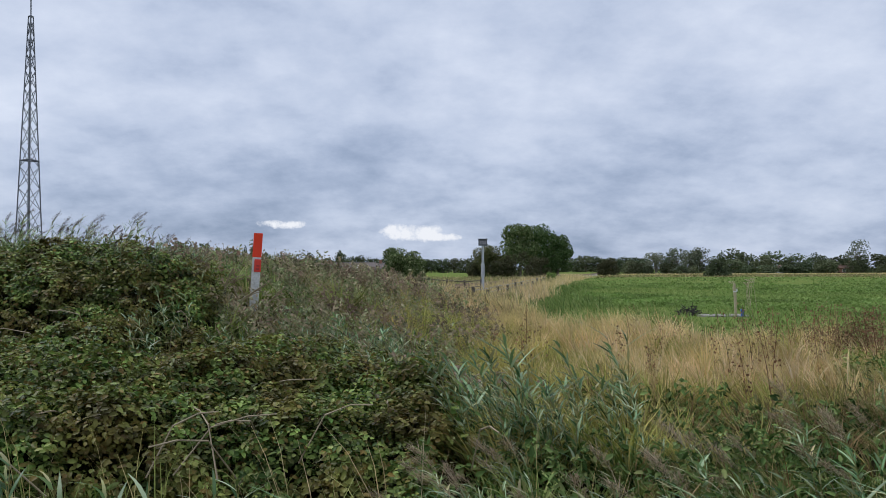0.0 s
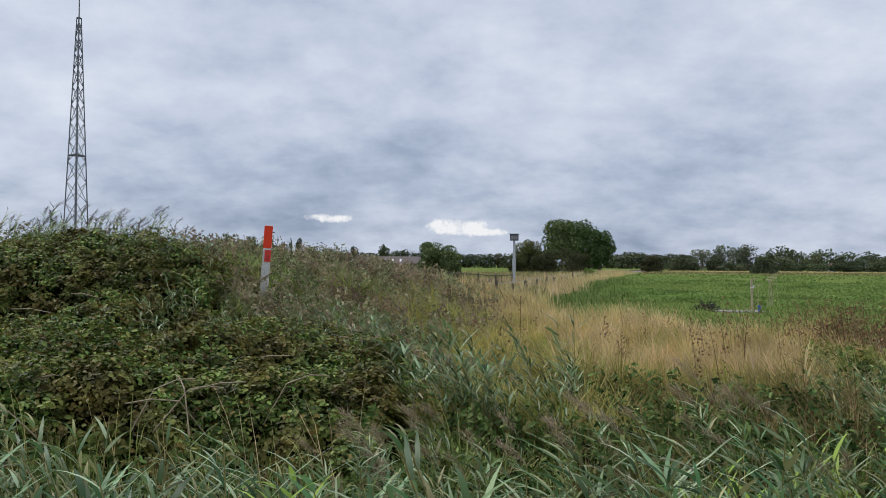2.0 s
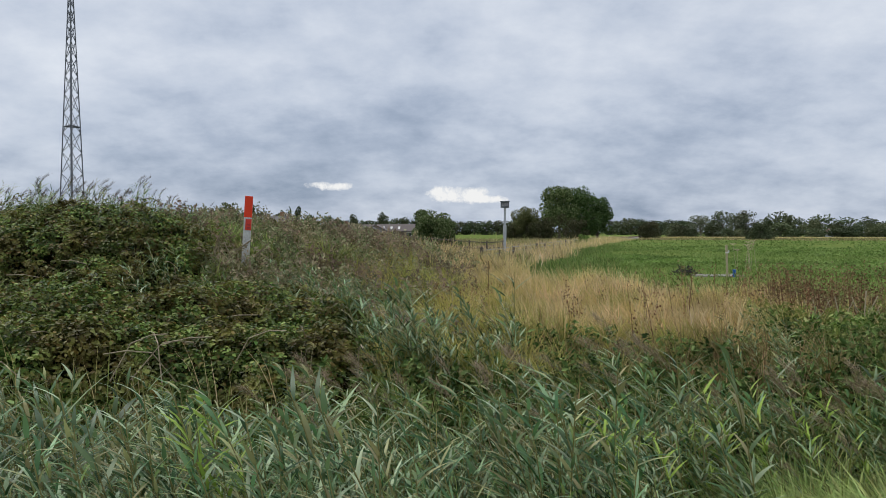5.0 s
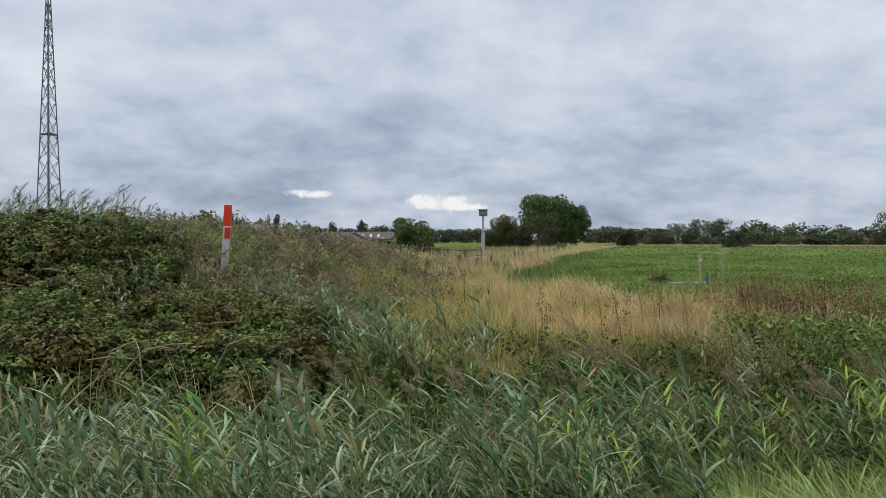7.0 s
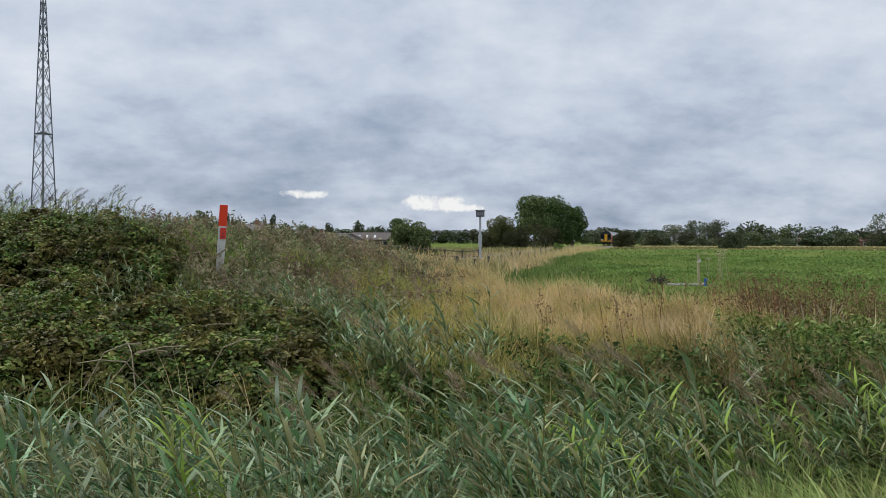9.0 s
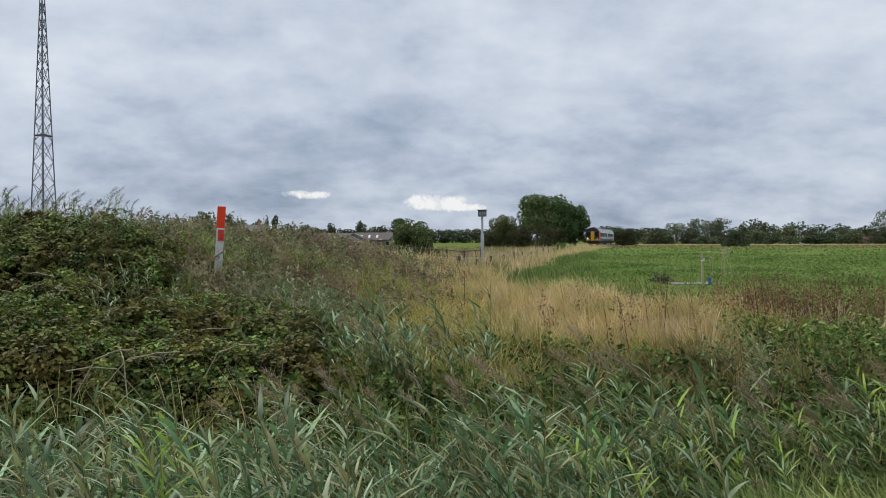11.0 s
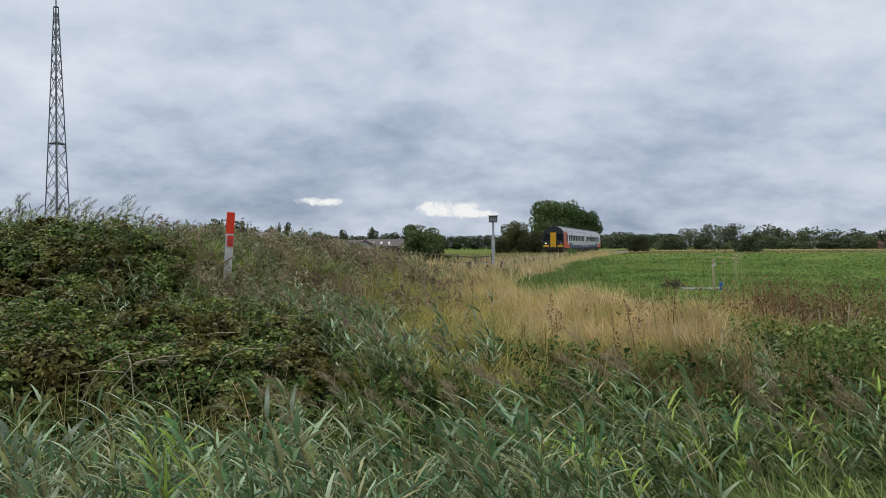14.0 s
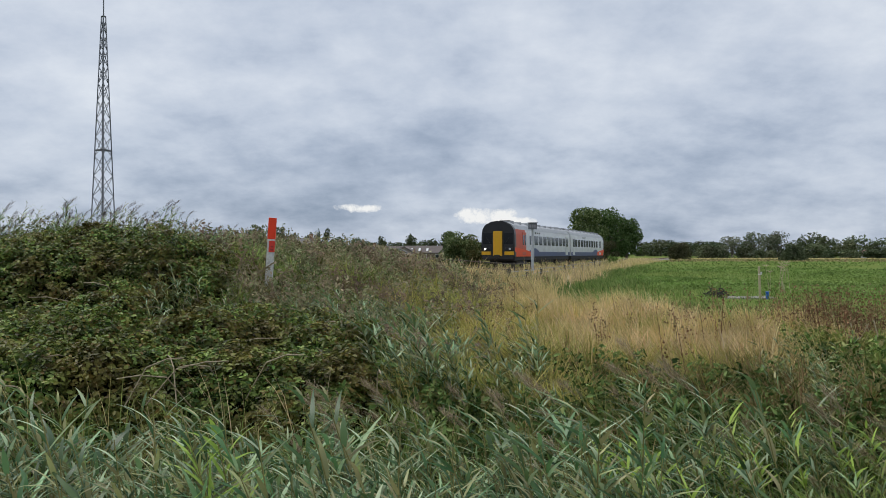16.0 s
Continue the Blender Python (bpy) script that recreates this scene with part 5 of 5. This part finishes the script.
def train_car(label, cab):
    ob = empty("train_car", pose(0, 0, 0), label, "train", "two-car train")
    h = CAR / 2 - 0.35
    fy = h if cab else -h
    body = part("body", shell(-h, h, 0, 14, 0.0, 1, True), T["white"], ob, "white coach body")
    part("roof", shell(-h + 0.02, h - 0.02, 4, 10, 0.012), T["roof"], body)
    for i in range(9):
        y = -h + 2.0 + i * 2.35
        part("roof_rib", boxes_mesh(((-0.9, y, 3.55), (0.9, y + 0.07, 3.83))), T["roof"], body)
    part("roof_vent", boxes_mesh(((-0.45, fy - (2.6 if cab else -2.6) - 0.5, 3.6), (0.45, fy - (2.6 if cab else -2.6) + 0.7, 3.93)), bevel=0.05), T["black"], body)
    part("exhaust_pod", boxes_mesh(((-0.4, -fy * 0.86 - 0.8, 3.6), (0.4, -fy * 0.86 + 0.8, 3.9)), bevel=0.05), T["under"], body)
    part("skirt", boxes_mesh(((-1.30, -h + 0.3, 0.62), (1.30, h - 0.3, 1.0)), bevel=0.04), T["under"], ob, "dark grimy underframe skirt")
    s = 1 if cab else -1
    for side, (lo, hi) in ((-1, (0, 1)), (1, (13, 14))):
        part("blue_band", shell(-h + 0.05 if cab else -h + 5.2, h - 5.2 if cab else h - 0.05, lo, hi, 0.012), T["blue"], body)
        part("orange_band", shell(s * (h - 5.4), s * (h - 0.1), lo, hi, 0.014), T["orange"], body)
    for lo, hi in ((1, 4), (10, 13)) if cab else ():
        part("red_panel", shell(s * (h - 3.6), s * (h - 0.05), lo, hi, 0.010), T["red"], body)
    # sweep of orange into blue behind the cab
    for side in (-1, 1):
        pts = [(s * (h - 0.1 - k * 0.42), 1.36 + 0.34 * (1 - k / 12) ** 0.8) for k in range(13)]
        part("sweep", swoosh(side, pts, 1.33, 1.368, 1.388), T["orange"], body)
        pts = [(s * (h - 4.6 - k * 0.25), 1.335 + 0.34 * math.sin(math.pi * k / 16)) for k in range(17)]
        part("blue_sweep", swoosh(side, pts, 1.33, 1.366, 1.384), T["blue"], body)
        for k in range(9):
            y = h - 5.6 - k * 1.72 if cab else -h + 5.6 + k * 1.72
            wn = part("window", boxes_mesh(((side * 1.345 - 0.03, y - 0.62, 1.93), (side * 1.345 + 0.03, y + 0.62, 2.72)), bevel=0.02), T["glass"], body, "dark tinted window")
            part("vent_light", boxes_mesh(((side * 1.362 - 0.02, y - 0.60, 2.47), (side * 1.362 + 0.02, y + 0.60, 2.50))), T["under"], wn)
        for y in (s * (h - 3.1), -s * (h - 1.6)):
            dr = part("door", boxes_mesh(((side * 1.355 - 0.025, y - 0.62, 1.05), (side * 1.355 + 0.025, y + 0.62, 2.95)), bevel=0.01), T["red"] if cab and y * s > 0 else T["white"], body)
            for q in (-0.31, 0.31):
                part("door_window", boxes_mesh(((side * 1.365 - 0.03, y + q - 0.2, 1.9), (side * 1.365 + 0.03, y + q + 0.2, 2.75)), bevel=0.01), T["glass"], dr)
        for k in range(3):
            y = h - 7.2 - k * 0.7
            part("grille", boxes_mesh(((side * 1.335 - 0.02, y - 0.12, 2.93), (side * 1.335 + 0.02, y + 0.12, 3.05))), T["under"], body)
    # driving end
    cabp = part("cab_front", shell(s * (h - 0.5), s * (h + 0.02), 0, 14, 0.016, 1, True), T["black"], ob, "black cab front with yellow door")
    part("buffer_beam", boxes_mesh(((-1.3, min(s * h, s * (h + 0.12)), 0.72), (1.3, max(s * h, s * (h + 0.12)), 1.05)), bevel=0.03), T["under"], cabp)
    f0, f1 = sorted((s * (h + 0.02), s * (h + 0.16)))
    part("gangway_door", boxes_mesh(((-0.37, f0, 1.0), (0.37, f1, 3.0)), bevel=0.03), T["yellow"], cabp, "yellow gangway door")
    for side in (-1, 1):
        part("windscreen", boxes_mesh(((side * 0.86 - 0.36, f0, 1.95), (side * 0.86 + 0.36, s * (h + 0.05) if s > 0 else f1, 2.85)), bevel=0.02), T["screen"], cabp)
        part("lower_panel", boxes_mesh(((side * 0.95 - 0.38, f0, 1.08), (side * 0.95 + 0.38, f1, 1.36)), bevel=0.03), T["yellow"], cabp)
        lm = part("lamp_cluster", boxes_mesh(((side * 0.92 - 0.28, f0, 1.44), (side * 0.92 + 0.28, f1 - 0.02, 1.68)), bevel=0.02), T["black"], cabp)
        y0, y1 = sorted((s * (h + 0.12), s * (h + 0.18)))
        bm = bmesh.new()
        rod(bm, (side * 1.02, y0, 1.56), (side * 1.02, y1, 1.56), 0.085, n=12)
        part("headlamp", bm, T["lamp"] if cab and side > 0 else T["white"], lm)
        part("wiper", rods_mesh(((side * 0.6, s * (h + 0.08), 1.95), (side * 0.95, s * (h + 0.08), 2.5), 0.012), n=5), T["under"], cabp)
    part("coupler", boxes_mesh(((-0.2, min(s * h, s * (h + 0.5)), 0.85), (0.2, max(s * h, s * (h + 0.5)), 1.1)), bevel=0.04), T["under"], cabp)
    # gangway between the cars
    b0, b1 = sorted((-s * h, -s * (h + 0.35)))
    part("gangway", boxes_mesh(((-0.55, b0, 1.0), (0.55, b1, 3.25)), bevel=0.05), T["black"], ob, "black rubber gangway bellows")
    for y in (-8.0, 8.0):
        bg = part("bogie", boxes_mesh(((-1.15, y - 1.7, 0.35), (1.15, y + 1.7, 0.62)), bevel=0.04), T["under"], ob)
        for q in (-1.3, 1.3):
            rows = [((sd * 0.68, y + q, 0.42), (sd * 0.82, y + q, 0.42), 0.42) for sd in (-1, 1)]
            part("wheelset", rods_mesh(*rows, ((-0.7, y + q, 0.42), (0.7, y + q, 0.42), 0.08), n=18), T["under"], bg)
    part("engine_raft", boxes_mesh(((-1.1, -4.5, 0.4), (1.1, 4.0, 0.62)), bevel=0.05), T["under"], ob)
    return ob


verge()
seed_stalks()
dock_stand()
bramble()
reeds()
marker_post()
lattice_mast()
telegraph_pole()
floodlight_mast()
signal_post()
fences()
trees()
houses()
field_things()
railway()
FRONT_CAR = train_car("front diesel railcar, white, blue and orange with yellow door", True)
REAR_CAR = train_car("rear diesel railcar, white and blue with orange end", False)


# ---------- what moves ----------
def on_track(s):
    """Place on the track, s metres behind the place of the train's nose at the end."""
    y = 65.5
    n = 60
    for i in range(n):
        sl = -2 * 6.40769e-05 * y + 0.305569
        y += s / n / math.hypot(1, sl)
    return Vector((track_x(y), y, 0.38))


def car_pose(s):
    a, b = on_track(s - 8.0), on_track(s + 8.0)
    d = a - b
    return Matrix.Translation((a + b) / 2) @ pose(0, 0, 0, 0, 0, math.degrees(math.atan2(-d.x, d.y)))


def motions():
    speed = 22.5
    times = [0.5 * i for i in range(33)]
    walk(FRONT_CAR, [(t, car_pose(speed * (16 - t) + CAR / 2)) for t in times])
    walk(REAR_CAR, [(t, car_pose(speed * (16 - t) + CAR * 1.5)) for t in times])
    # reeds swaying in the wind
    for ob, x, y, z, sway in CLUMPS:
        ph = 0.9 * x + 0.5 * y + random.uniform(-0.6, 0.6)
        rows = []
        for i in range(41):
            t = 0.4 * i
            gust = 0.6 + 0.4 * math.sin(0.55 * t + 0.3 * x)
            rows.append((t, pose(x, y, z, 1.2 * sway * math.sin(2.3 * t + ph), -2.0 * gust + 2.6 * sway * gust * math.sin(3.1 * t + ph * 1.3), 0)))
        walk(ob, rows)


motions()
